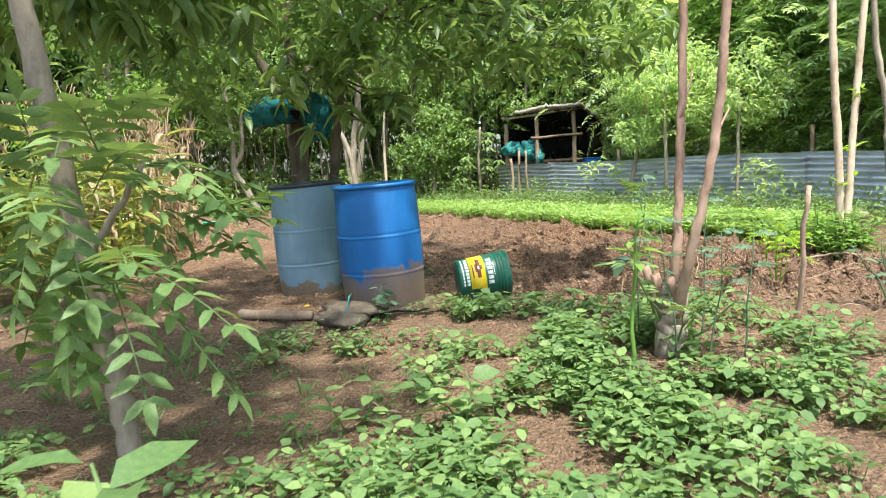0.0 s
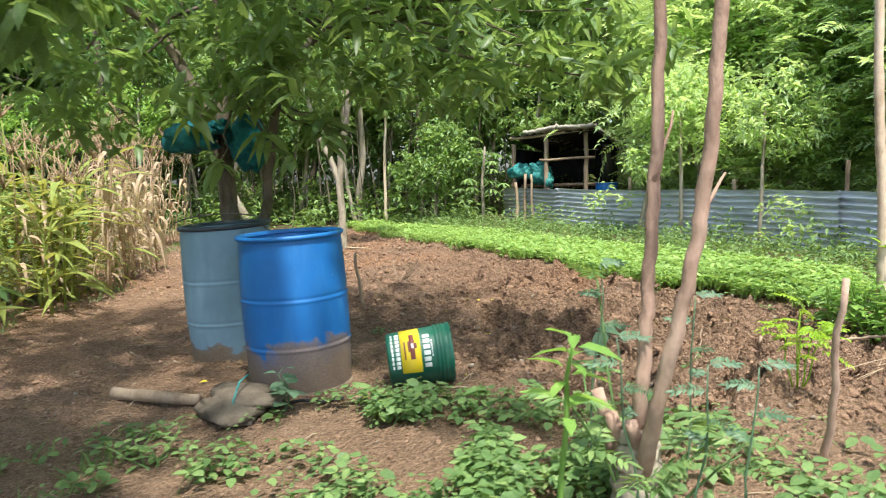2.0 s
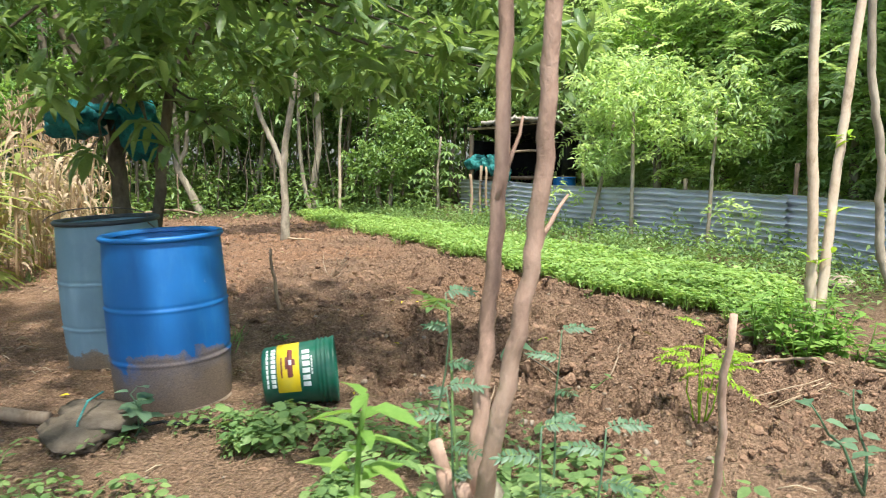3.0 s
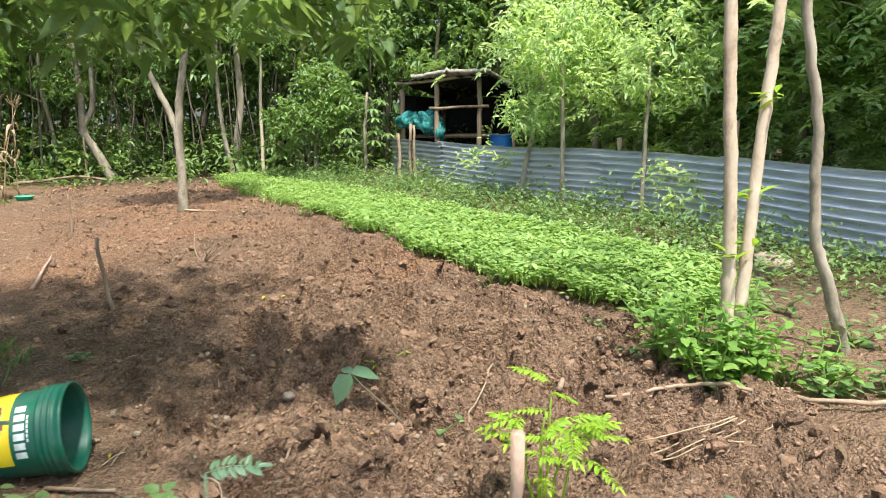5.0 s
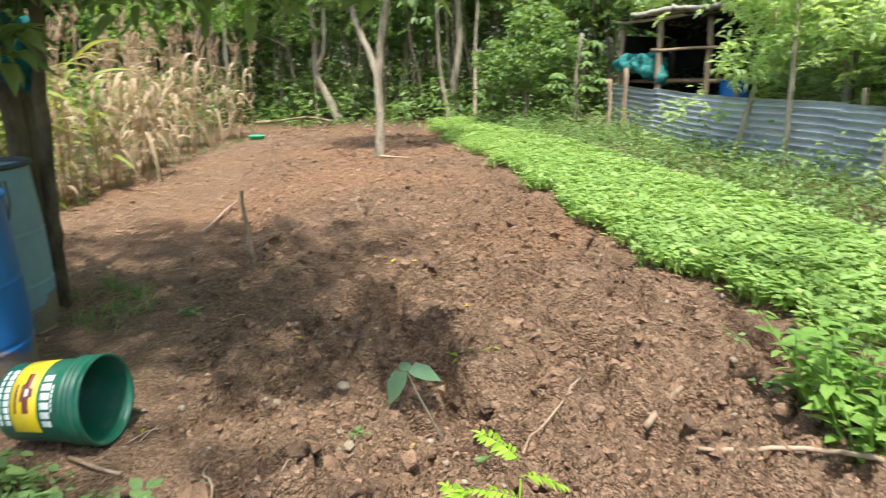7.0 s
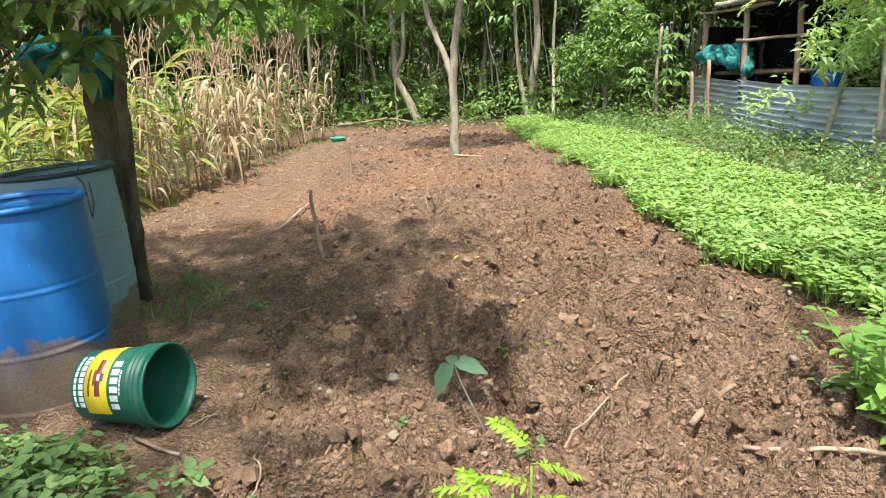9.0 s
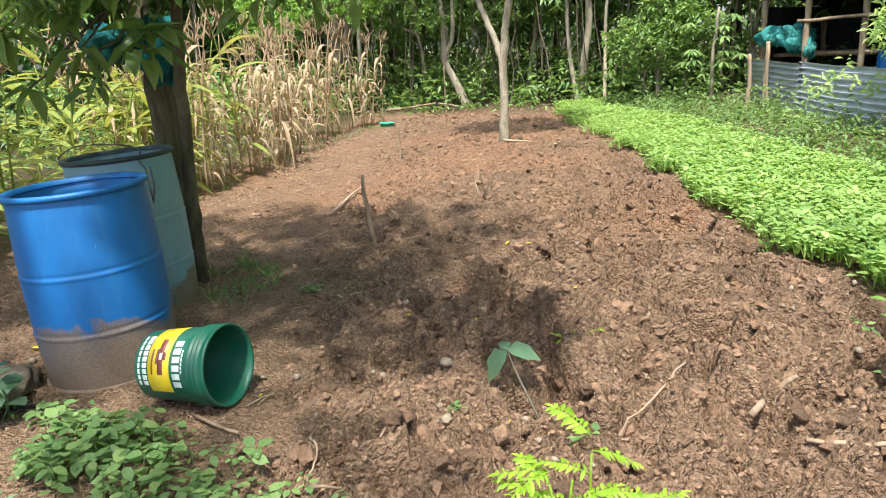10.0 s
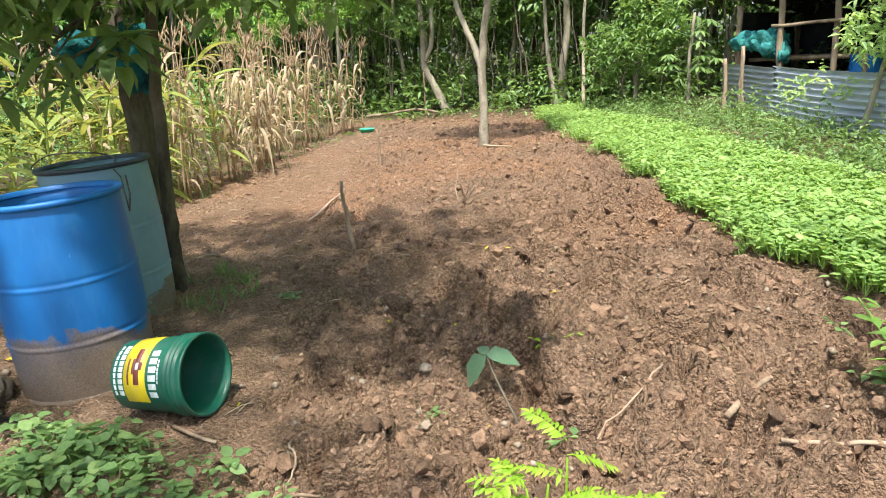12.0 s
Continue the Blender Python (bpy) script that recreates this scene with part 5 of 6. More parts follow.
forked("bright_tree", [
    [(4.35, 13.3, 0.2, 0.07), (4.3, 13.3, 1.6, 0.06), (4.2, 13.2, 3.2, 0.03)],
    [(4.3, 13.3, 1.2, 0.04), (3.9, 13.1, 2.0, 0.03), (3.6, 13.0, 2.8, 0.015)],
], "bark_grey", "leaf_bright", [(4.1, 13.0, 2.9, 1.1, 0.9, 0.8), (3.8, 12.9, 2.0, 0.6, 0.5, 0.5), (4.9, 12.6, 2.3, 0.7, 0.7, 0.7)], 720, 0.10, 0.42, "sunlit yellow-green tree behind the fence", 109)
forked("bright_tree", [
    [(-6.6, 16.4, -0.2, 0.05), (-6.6, 16.4, 1.6, 0.04), (-6.5, 16.3, 3.0, 0.02)],
], "bark_grey", "leaf_bright", [(-6.6, 16.2, 2.6, 1.0, 0.8, 0.7), (-8.3, 15.6, 2.2, 1.1, 0.8, 0.8)], 500, 0.13, 0.36, "sunlit yellow-green sapling behind the maize", 110)

# papaya with star-shaped leaves
rng = np.random.RandomState(111)
pap = thing("papaya_plant", (0, 0, 0), "young papaya plant with lobed star-shaped leaves", "plant")
px, py = 0.72, 15.2
g = Geo()
tube(g, bend((px, py, lz(px, py) - 0.05), (px + 0.05, py, 1.75), 9, rng, 0.015), np.linspace(0.035, 0.02, 9), 8)
part("stem", g, "bark_grey", pap)
for k in range(17):
    a, h = rng.uniform(0, 6.28), rng.uniform(0.75, 1.85)
    L = rng.uniform(0.25, 0.5)
    p0 = np.array([px, py, h])
    e = p0 + [np.cos(a) * L, np.sin(a) * L, 0.12 * L + 0.1]
    g2 = Geo()
    tube(g2, bend(p0, e, 5, rng, 0.01), 0.006, 5)
    stalk = part("leaf_stalk", g2, "leaf_weed", pap)
    fan = np.linspace(-2.3, 2.3, 7) + a
    n = len(fan)
    g = Geo()
    leaves(g, np.tile(e, (n, 1)), np.stack([np.cos(fan), np.sin(fan), np.full(n, -0.3)], -1), np.tile([0, 0, 1.0], (n, 1)), 0.20, 0.30, 0.05, 0.2, True)
    part("lobed_leaf", g, "leaf_weed", stalk)


# ---- undergrowth ----
def scatter(r, n, lo, hi, density):
    out = []
    while len(out) < n:
        x, y = r.uniform(lo[0], hi[0], 4000), r.uniform(lo[1], hi[1], 4000)
        keep = r.uniform(size=4000) < density(x, y)
        out += list(zip(x[keep], y[keep]))
    return np.array(out[:n])


def on_ground(xy, up=0.0):
    return np.concatenate([xy, (ground_z(xy[:, 0], xy[:, 1]) + up)[:, None]], 1)


rng = np.random.RandomState(121)
# leaves that close the wood off
g = Geo()
n = 52000
x = rng.uniform(-34, 26, n)
P = np.stack([x, 29 + rng.uniform(0, 3, n) + 1.5 * np.sin(x * 0.7), rng.uniform(0, 1, n) ** 0.8 * (9.0 + 1.5 * np.sin(x * 0.9))], -1)
D = rng.normal(size=(n, 3)) + [0, -0.4, -0.5]
leaves(g, P, D, rng.normal(size=(n, 3)) + [0, -0.6, 0.8], rng.uniform(0.25, 0.5, n), 0.5)
n = 30000
y = rng.uniform(-2, 30, n)
P = np.stack([-18 - rng.uniform(0, 3, n) - 1.2 * np.sin(y * 0.6), y, rng.uniform(0, 1, n) * 8.5], -1)
leaves(g, P, rng.normal(size=(n, 3)) + [0.4, 0, -0.5], rng.normal(size=(n, 3)) + [0.6, 0, 0.8], rng.uniform(0.25, 0.5, n), 0.5)
P = np.stack([13 + rng.uniform(0, 3, n) + 1.2 * np.sin(y * 0.6), y, rng.uniform(0, 1, n) * 8.5], -1)
leaves(g, P, rng.normal(size=(n, 3)) + [-0.4, 0, -0.5], rng.normal(size=(n, 3)) + [-0.6, 0, 0.8], rng.uniform(0.25, 0.5, n), 0.5)
tagged(part("far_woods", g, "leaf_wood"), "dense dark green woodland closing the view", "woods", kind="stuff")

# low shrubs along the wood's edge
g = Geo()
xy = scatter(rng, 2000, (-16, 15.9), (4.5, 24), lambda x, y: 0.1 + 0.6 * smooth(y, 16.3, 17.6) - 0.3 * smooth(y, 19.5, 23))
hgt = rng.uniform(0.05, 1.0, len(xy)) ** 1.6 * smooth(xy[:, 1], 15.8, 18.0)
tufts(g, rng, on_ground(xy) + np.stack([np.zeros(len(xy)), np.zeros(len(xy)), hgt + 0.05], -1), 14, 0.17, 0.38, 2.5, 0.1, False)
xy = scatter(rng, 900, (-12, 5), (-6.2, 17), lambda x, y: 0.6 + 0 * x)
tufts(g, rng, on_ground(xy) + np.stack([np.zeros(len(xy)), np.zeros(len(xy)), rng.uniform(0.05, 1.1, len(xy))], -1), 10, 0.15, 0.38, 2.5, 0.1, False)
tagged(part("undergrowth", g, "leaf_wood"), "tangled low shrubs along the edge of the wood", "undergrowth", kind="stuff")
g = Geo()
n = 9000
f = rng.uniform(0, 1, n)
bx, by = np.interp(f, [0, 0.3, 1], [3.3, 4.6, 7.6]), np.interp(f, [0, 0.3, 1], [16.6, 12.0, 4.6])
o = rng.exponential(0.8, n) + 0.3
xy = np.stack([bx + o * 0.8, by + o * 0.45], -1)
hz = rng.uniform(0.06, 1.0, n) * (4.0 + 1.6 * value_noise(xy[:, 0], xy[:, 1], 1.2, 23) * 2)
P = on_ground(xy) + np.stack([np.zeros(n), np.zeros(n), hz], -1)
pinnate(g, rng, P, rng.normal(size=P.shape) * [1, 1, 0.3], np.tile([0, 0, 1.0], (n, 1)), rng.uniform(0.25, 0.45, n), 7, 0.11, 0.36, 0.3, False, 0)
tagged(part("hedge_growth", g, "leaf_feather"), "feathery green growth behind the sheet fence", "undergrowth", kind="stuff")

# thin bare stems in the wood
g = Geo()
for k in range(310):
    x, y = rng.uniform(-16, 4.5), rng.uniform(17.2, 24)
    z = lz(x, y)
    tube(g, bend((x, y, z - 0.1), (x + rng.normal() * 0.4, y, z + rng.uniform(2.2, 4.5)), 7, rng, 0.05), np.linspace(rng.uniform(0.008, 0.026), 0.006, 7), 5)
tagged(part("thin_stems", g, "bark_dark"), "crowd of thin bare stems in the wood", "stems", kind="stuff")

# seedling bed
rng = np.random.RandomState(131)


def in_bed(x, y):
    e = 0.10 * np.sin(y * 5) + 0.05 * np.sin(y * 13)
    return smooth(x, bed_left(y) + e, bed_left(y) + e + 0.15) * (1 - smooth(x, bed_right(y) - 0.1, bed_right(y) + 0.25)) * smooth(y, 5.95, 6.5)


def in_bed_near(x, y):
    return in_bed(x, y) * (0.35 + 0.65 * smooth(-y, -12.5, -8.0))


xy = scatter(rng, 7000, (-2.6, 5.9), (3.7, 16.6), in_bed_near)
C = on_ground(xy, 0.02)
per = 5
CC = np.repeat(C, per, 0)
n = len(CC)
a = rng.uniform(0, 6.28, n)
out = np.stack([np.cos(a), np.sin(a), np.zeros(n)], -1)
h = rng.uniform(0.03, 0.11, n)
B = CC + out * rng.uniform(0.01, 0.05, n)[:, None] + np.stack([np.zeros(n), np.zeros(n), h], -1)
g = Geo()
leaves(g, B, out + [0, 0, 0.35] + rng.normal(size=(n, 3)) * 0.2, np.tile([0, 0, 1.0], (n, 1)) - out * 0.3, rng.uniform(0.03, 0.068, n), 0.66, 0.08, 0.12, True)
S = B + out * 0.01
w = np.stack([-out[:, 1], out[:, 0], np.zeros(n)], -1) * 0.003
V = np.stack([CC - w, CC + w, S + w, S - w], 1)
g.add(V.reshape(-1, 3), [np.arange(4 * n).reshape(-1, 4)])
tagged(part("seedling_bed", g, "leaf_bed"), "dense bed of bright green leafy vegetable seedlings", "seedlings", kind="stuff")

# weeds between bed and fence
g = Geo()


def past_bed(x, y):
    fx = np.interp(y, [5.2, 7.3, 9.0, 10.55, 12.15, 14.75, 17], [5.7, 5.0, 4.42, 3.75, 2.75, 1.35, 0.6])
    bare = 1 - 0.95 * np.exp(-((x - 3.85) / 1.0) ** 2 - ((y - 6.3) / 1.2) ** 2)
    return smooth(x, bed_right(y) - 0.1, bed_right(y) + 0.3) * (1 - smooth(x, fx - 0.1, fx)) * (0.35 + 0.65 * smooth(value_noise(x, y, 0.6, 17), -0.15, 0.2)) * bare


xy = scatter(rng, 3200, (-2.6, 5.6), (5.6, 17), past_bed)
tufts(g, rng, on_ground(xy, 0.03) + np.stack([np.zeros(len(xy)), np.zeros(len(xy)), rng.uniform(0, 0.04, len(xy))], -1), 7, 0.055, 0.55, 1.6, 0.05, False)
xy = scatter(rng, 90, (-1.5, 7.5), (5.0, 16), lambda x, y: past_bed(x, y) * smooth(x, bed_right(y) + 0.25, bed_right(y) + 0.8))
tufts(g, rng, on_ground(xy, 0.1) + np.stack([np.zeros(len(xy)), np.zeros(len(xy)), rng.uniform(0, 0.2, len(xy))], -1), 12, 0.09, 0.42, 2.2, 0.0, False)
tagged(part("fence_weeds", g, "leaf_weed"), "patchy green weeds between the seedling bed and fence", "weeds", kind="stuff")

# creeping weeds in the foreground
g = Geo()


def weedy(x, y):
    m = 1.1 * np.exp(-((x - 0.75) / 0.62) ** 2 - ((y - 3.1) / 0.85) ** 2)
    m = m + 0.55 * np.exp(-((x - 0.25) / 0.38) ** 2 - ((y - 4.2) / 0.45) ** 2)
    m = m + 0.45 * np.exp(-((x + 0.65) / 0.35) ** 2 - ((y - 3.9) / 0.3) ** 2)
    m = m + 0.5 * np.exp(-((x - 0.1) / 0.7) ** 2 - ((y - 1.9) / 0.5) ** 2)
    m = m + 0.25 * np.exp(-((x - 1.5) / 0.4) ** 2 - ((y - 2.6) / 0.5) ** 2)
    m = m + 0.4 * np.exp(-((x + 1.5) / 0.5) ** 2 - ((y - 2.4) / 0.6) ** 2)
    return np.clip(m, 0, 1) * smooth(value_noise(x, y, 0.22, 19), -0.22, 0.12) * (1 - smooth(y, 4.42, 4.58))


xy = scatter(rng, 4000, (-2.2, 1.4), (2.2, 4.9), weedy)
hh = rng.uniform(0.02, 0.15, len(xy)) * (0.5 + 0.5 * weedy(xy[:, 0], xy[:, 1]))
C = on_ground(xy, 0.01) + np.stack([np.zeros(len(xy)), np.zeros(len(xy)), hh], -1)
C3 = np.repeat(C, 3, 0)
a = np.repeat(rng.uniform(0, 6.28, len(xy)), 3) + np.tile([0, 2.0, -2.0], len(xy)) + rng.normal(size=len(C3)) * 0.2
D = np.stack([np.cos(a), np.sin(a), rng.normal(-0.1, 0.25, len(a))], -1)
leaves(g, C3 + D * 0.008, D, np.tile([0, 0, 1.0], (len(a), 1)) + rng.normal(size=(len(a), 3)) * 0.25, np.repeat(0.02 + 0.048 * rng.uniform(0, 1, len(xy)) ** 1.6, 3), 0.72, 0.06, 0.1, True)
for k in range(len(xy)):
    if k % 2 == 0:
        base = np.array([xy[k, 0], xy[k, 1], C[k, 2] - hh[k] - 0.02]) + [rng.normal() * 0.03, rng.normal() * 0.03, 0]
        tube(g, [base, (base + C[k]) / 2 + [0.008, 0, 0.01], C[k]], 0.0018, 3, caps=False)
tagged(part("creeping_weeds", g, "leaf_weed"), "low creeping weeds with three-part leaves over the soil", "weeds", kind="stuff")

# ---- small things on the ground ----
rng = np.random.RandomState(141)


def clod_field(n, size, level, density, lo, hi, sink=0.3, rough=0.3, power=1.8):
    gg = Geo()
    xy = scatter(rng, n, lo, hi, density)
    P = on_ground(xy)
    S = size[0] + (size[1] - size[0]) * rng.uniform(0, 1, n) ** power
    for p, s in zip(P, S):
        chunk(gg, rng, p + [0, 0, s * (0.55 - sink)], (s, s * rng.uniform(0.7, 1.0), s * rng.uniform(0.6, 0.95)))
    return gg


def dug_near(x, y):
    return dug(x, y) * (0.25 + 0.75 * smooth(x, -0.5, 1.4)) * (0.2 + 0.8 * smooth(-y, -11, -6.5))


def dug_wide(x, y):
    return dug(x, y) * (0.4 + 0.6 * smooth(x, -0.5, 1.4)) * (0.35 + 0.65 * smooth(-y, -12, -7))


# the larger clods, each on its own
kinds = []
for k in range(14):
    g = Geo()
    for j in range(3):
        chunk(g, rng, rng.normal(size=3) * [0.4, 0.4, 0.12], np.array([0.85, 0.75, 0.5]) * rng.uniform(0.5, 1.0))
    kinds.append(g.mesh("clod", "clod", False))
xy = scatter(rng, 290, (-1.2, 3.9), (3.0, 9.5), dug_near)
for k, p in enumerate(on_ground(xy)):
    s = 0.018 + 0.050 * rng.uniform() ** 2.4
    c = new("clod", kinds[k % 14])
    c.parent = ground
    c.matrix_basis = pose(p[0], p[1], p[2] + s * 0.12, rng.normal() * 20, rng.normal() * 20, rng.uniform(0, 360)) @ Matrix.Diagonal((s, s * rng.uniform(0.65, 1.0), s * rng.uniform(0.7, 1.1), 1))
g = clod_field(1900, (0.012, 0.042), 2, dug_wide, (-3, 3.9), (3.0, 13), 0.45, 0.42)
g2 = clod_field(1500, (0.018, 0.050), 2, dug, (-5.0, 7.0), (2.0, 16.5), 0.4, 0.42)
g.add(np.concatenate(g2.v), g2.f)
tagged(part("soil_clods", g, "clod", smooth=False), "rough lumps of turned brown soil", "clods", kind="stuff")
g = clod_field(9000, (0.004, 0.016), 1, lambda x, y: np.clip(dug_near(x, y) + 0.25 * smooth(y, 3.4, 4.4) * (1 - smooth(y, 6, 9)), 0, 1), (-2, 3.3), (3.2, 11), 0.2)
g2 = clod_field(1500, (0.008, 0.030), 1, lambda x, y: 1 - dug(x, y), (-4.2, 4.8), (-0.4, 14), 0.3)
g.add(np.concatenate(g2.v), g2.f)
tagged(part("soil_crumbs", g, "clod", smooth=False), "small crumbs of dry soil", "crumbs", kind="stuff")
g = clod_field(260, (0.008, 0.024), 1, lambda x, y: 0.3 + 0.7 * np.exp(-((x - 1.1) / 0.6) ** 2 - ((y - 4.7) / 0.5) ** 2), (-1.6, 2.6), (3.0, 7.5), 0.2, 0.15)
tagged(part("pebbles", g, "pebble"), "scattered small pale pebbles", "pebbles", kind="stuff")


def stone(x, y, s, mat, label, seed, name="stone"):
    r = np.random.RandomState(seed)
    gg = Geo()
    lump(gg, r, (0, 0, s[2] * 0.5), s, 3, 0.22, 1.0)
    ob = part(name, gg, mat)
    ob.location = (x, y, float(ground_z(x, y)))
    return tagged(ob, label, "stone")


stone(1.20, 4.61, (0.055, 0.045, 0.035), "pebble", "rounded pale brown stone on the soil", 1)
stone(4.07, 7.24, (0.13, 0.11, 0.09), "pebble", "large pale rounded stone among weeds", 2)
stone(1.05, 5.35, (0.028, 0.024, 0.018), "pebble", "small flat stone on the dug soil", 3)
stone(1.24, 4.98, (0.025, 0.02, 0.015), "pebble", "small flat stone on the dug soil", 4)


def stick(name, pts, rad, mat, label, seed, wob=0.006):
    r = np.random.RandomState(seed)
    P = np.concatenate([bend(a, b, 6, r, wob)[:-1] for a, b in zip(pts[:-1], pts[1:])] + [[pts[-1]]])
    gg = Geo()
    tube(gg, P, np.linspace(rad[0], rad[1], len(P)), 8, r, 0.08)
    return tagged(part(name, gg, mat), label, "stick")


def gp(x, y, up=0.0):
    return (x, y, float(ground_z(x, y)) + up)


stick("fallen_branch", [gp(2.36, 5.14, 0.03), gp(2.62, 5.20, 0.05), gp(2.85, 5.15, 0.04), gp(3.15, 5.05, 0.03), gp(3.5, 4.95, 0.03)], (0.007, 0.010), "wood", "long bare branch lying on the soil", 1)
stick("fallen_branch", [gp(2.38, 5.02, 0.02), gp(2.56, 4.99, 0.03), gp(2.75, 5.02, 0.02)], (0.006, 0.004), "wood", "short bare branch lying in the straw", 2)
stick("broken_stick", [(2.311, 5.521, 0.205), (2.198, 5.27, 0.16)], (0.009, 0.012), "wood", "pale broken stick lying on the clods", 3)
stick("fallen_stick", [gp(-1.21, 7.66, 0.02), gp(-1.67, 8.92, 0.05)], (0.014, 0.008), "bark_brown", "thin brown stick lying on the dug soil", 4)
stick("root", [gp(1.02, 4.46, 0.015), gp(1.12, 4.55, 0.02), gp(1.17, 4.70, 0.02)], (0.006, 0.004), "wood", "pale root lying on the soil", 5)
stick("root", [gp(0.86, 4.72, 0.015), gp(0.95, 4.62, 0.03), gp(0.98, 4.52, 0.015)], (0.005, 0.003), "wood", "bent thin root in the soil", 6)
stick("twig", [gp(0.37, 4.66, 0.015), gp(0.62, 4.61, 0.02)], (0.008, 0.006), "wood", "short twig lying beside the bucket", 7)
stick("twig", [gp(1.95, 5.55, 0.02), gp(1.85, 5.30, 0.05), gp(1.80, 5.12, 0.02)], (0.004, 0.003), "wood", "thin arched root on the clods", 8)
stick("fallen_branch", [gp(-5.9, 16.2, 0.05), gp(-4.9, 16.6, 0.12), gp(-4.2, 16.5, 0.06)], (0.03, 0.02), "wood", "pale fallen branch at the edge of the wood", 9)
stick("fallen_branch", [gp(-1.35, 11.7, 0.03), gp(-1.0, 11.85, 0.05)], (0.015, 0.01), "straw", "short pale branch at the foot of the tree", 10)
log = stick("log", [gp(-1.34, 4.68, 0.03), gp(-0.85, 4.58, 0.035)], (0.033, 0.030), "wood", "short peeled log lying against a sack", 11, 0.003)
stick("hose_end", [gp(-0.55, 4.42, 0.02), gp(-0.35, 4.47, 0.02), gp(-0.1, 4.52, 0.015)], (0.008, 0.008), "black_rubber", "bit of black hose lying by the sack", 12)
for k in range(6):
    x, y = 2.46 + rng.uniform(-0.12, 0.3), 4.95 + rng.uniform(-0.12, 0.12)
    a = rng.normal() * 0.25
    stick("straw_stalk", [gp(x, y, 0.02 + 0.008 * k), gp(x + 0.35 * math.cos(a), y + 0.35 * math.sin(a), 0.03 + 0.006 * k)], (0.0035, 0.0025), "straw", "dry pale stalk in a heap of straw", 20 + k)

# twig with bare branches in the plot
bare = thing("dead_shrub", gp(-0.21, 8.48, -0.02), "small leafless dead shrub in the dug soil", "shrub")
for k in range(9):
    g = Geo()
    a = rng.uniform(0, 6.28)
    e = np.array([math.cos(a) * 0.25, math.sin(a) * 0.25, rng.uniform(0.1, 0.38)])
    tube(g, bend((0, 0, 0), e, 6, rng, 0.025), np.linspace(0.006, 0.002, 6), 5)
    part("twig", g, "wood", bare)

# folded sack
sack = thing("sack", (-0.62, 4.47, float(land(-0.6, 4.45))), "dirty folded grey-brown woven sack on the ground", "sack")
for k, (c, s) in enumerate((((0.0, 0.0, 0.04), (0.27, 0.16, 0.055)), ((0.04, 0.03, 0.08), (0.24, 0.13, 0.035)), ((-0.02, -0.08, 0.03), (0.23, 0.12, 0.045)))):
    g = Geo()
    lump(g, rng, c, s, 3, 0.16, 1.0, 3.4)
    part("fold", g, "sack", sack)
g = Geo()
tube(g, [(0.02, -0.135, 0.02), (0.03, -0.13, 0.10), (0.035, -0.05, 0.165), (0.03, 0.1, 0.16)], 0.005, 6)
part("tie", g, "net_light", sack, "thin teal tie")

can = thing("plastic_basin", gp(-4.68, 14.23, 0), "small mint green plastic basin on the soil", "basin")
part("basin_body", Geo().add(*lathe([(0, 0), (0.10, 0), (0.14, 0.07), (0.15, 0.075), (0.135, 0.07), (0.095, 0.01), (0, 0.01)], 24)), "plastic_mint", can)


# ---- single plants ----
def herb(name, x, y, height, n, leaf, width, mat, label, seed, stems=1, spread=0.1, rosette=False, category="plant"):
    """A weed with opposite leaves up its stems."""
    r = np.random.RandomState(seed)
    t = thing(name, gp(x, y, -0.01), label, category)
    for s in range(stems):
        top = np.array([r.normal() * spread, r.normal() * spread, height * r.uniform(0.75, 1.05)])
        P = bend((r.normal() * 0.02, r.normal() * 0.02, 0), top, 7, r, 0.012)
        gg = Geo()
        tube(gg, P, np.linspace(0.007, 0.003, 7) * (0.6 + height), 6)
        stem = part("stem", gg, mat, t)
        f = np.linspace(0.25 if not rosette else 0.7, 1.0, n)
        B = np.stack([np.interp(f, np.linspace(0, 1, 7), P[:, c]) for c in range(3)], -1)
        a = np.arange(n) * 2.4 + r.uniform(0, 6)
        D = np.stack([np.cos(a), np.sin(a), r.uniform(-0.1, 0.5, n)], -1)
        gg = Geo()
        leaves(gg, B + D * 0.012, D, np.tile([0, 0, 1.0], (n, 1)) + r.normal(size=(n, 3)) * 0.2, leaf * r.uniform(0.7, 1.15, n) * (1.15 - 0.4 * f), width, 0.08, 0.2, True)
        part("foliage", gg, mat, stem)
    return t


herb("tall_weed", 0.757, 2.83, 0.93, 14, 0.13, 0.46, "leaf_bright", "tall pale green weed with pointed leaves", 1, 1, 0.02, True)
herb("broadleaf_weed", 0.12, 2.45, 0.26, 9, 0.13, 0.75, "leaf_weed", "broad-leaved green weed among the creepers", 2, 2, 0.08)
herb("broadleaf_weed", -0.36, 2.62, 0.24, 8, 0.10, 0.6, "leaf_weed", "broad-leaved green weed on bare soil", 3, 2, 0.06)
herb("broadleaf_weed", -0.38, 4.40, 0.20, 7, 0.10, 0.85, "leaf_blue", "round-leaved weed growing over the sack", 4, 2, 0.06)
herb("broadleaf_weed", 0.24, 4.40, 0.09, 8, 0.06, 0.7, "leaf_weed", "small leafy weed beside the bucket", 5, 4, 0.1)
herb("broadleaf_weed", 2.35, 3.75, 0.36, 9, 0.08, 0.6, "leaf_blue", "thin-stemmed weed with sparse leaves", 6, 2, 0.1)
herb("broadleaf_weed", 1.55, 2.9, 0.2, 9, 0.08, 0.6, "leaf_weed", "leafy weed on the soil", 7, 3, 0.1)
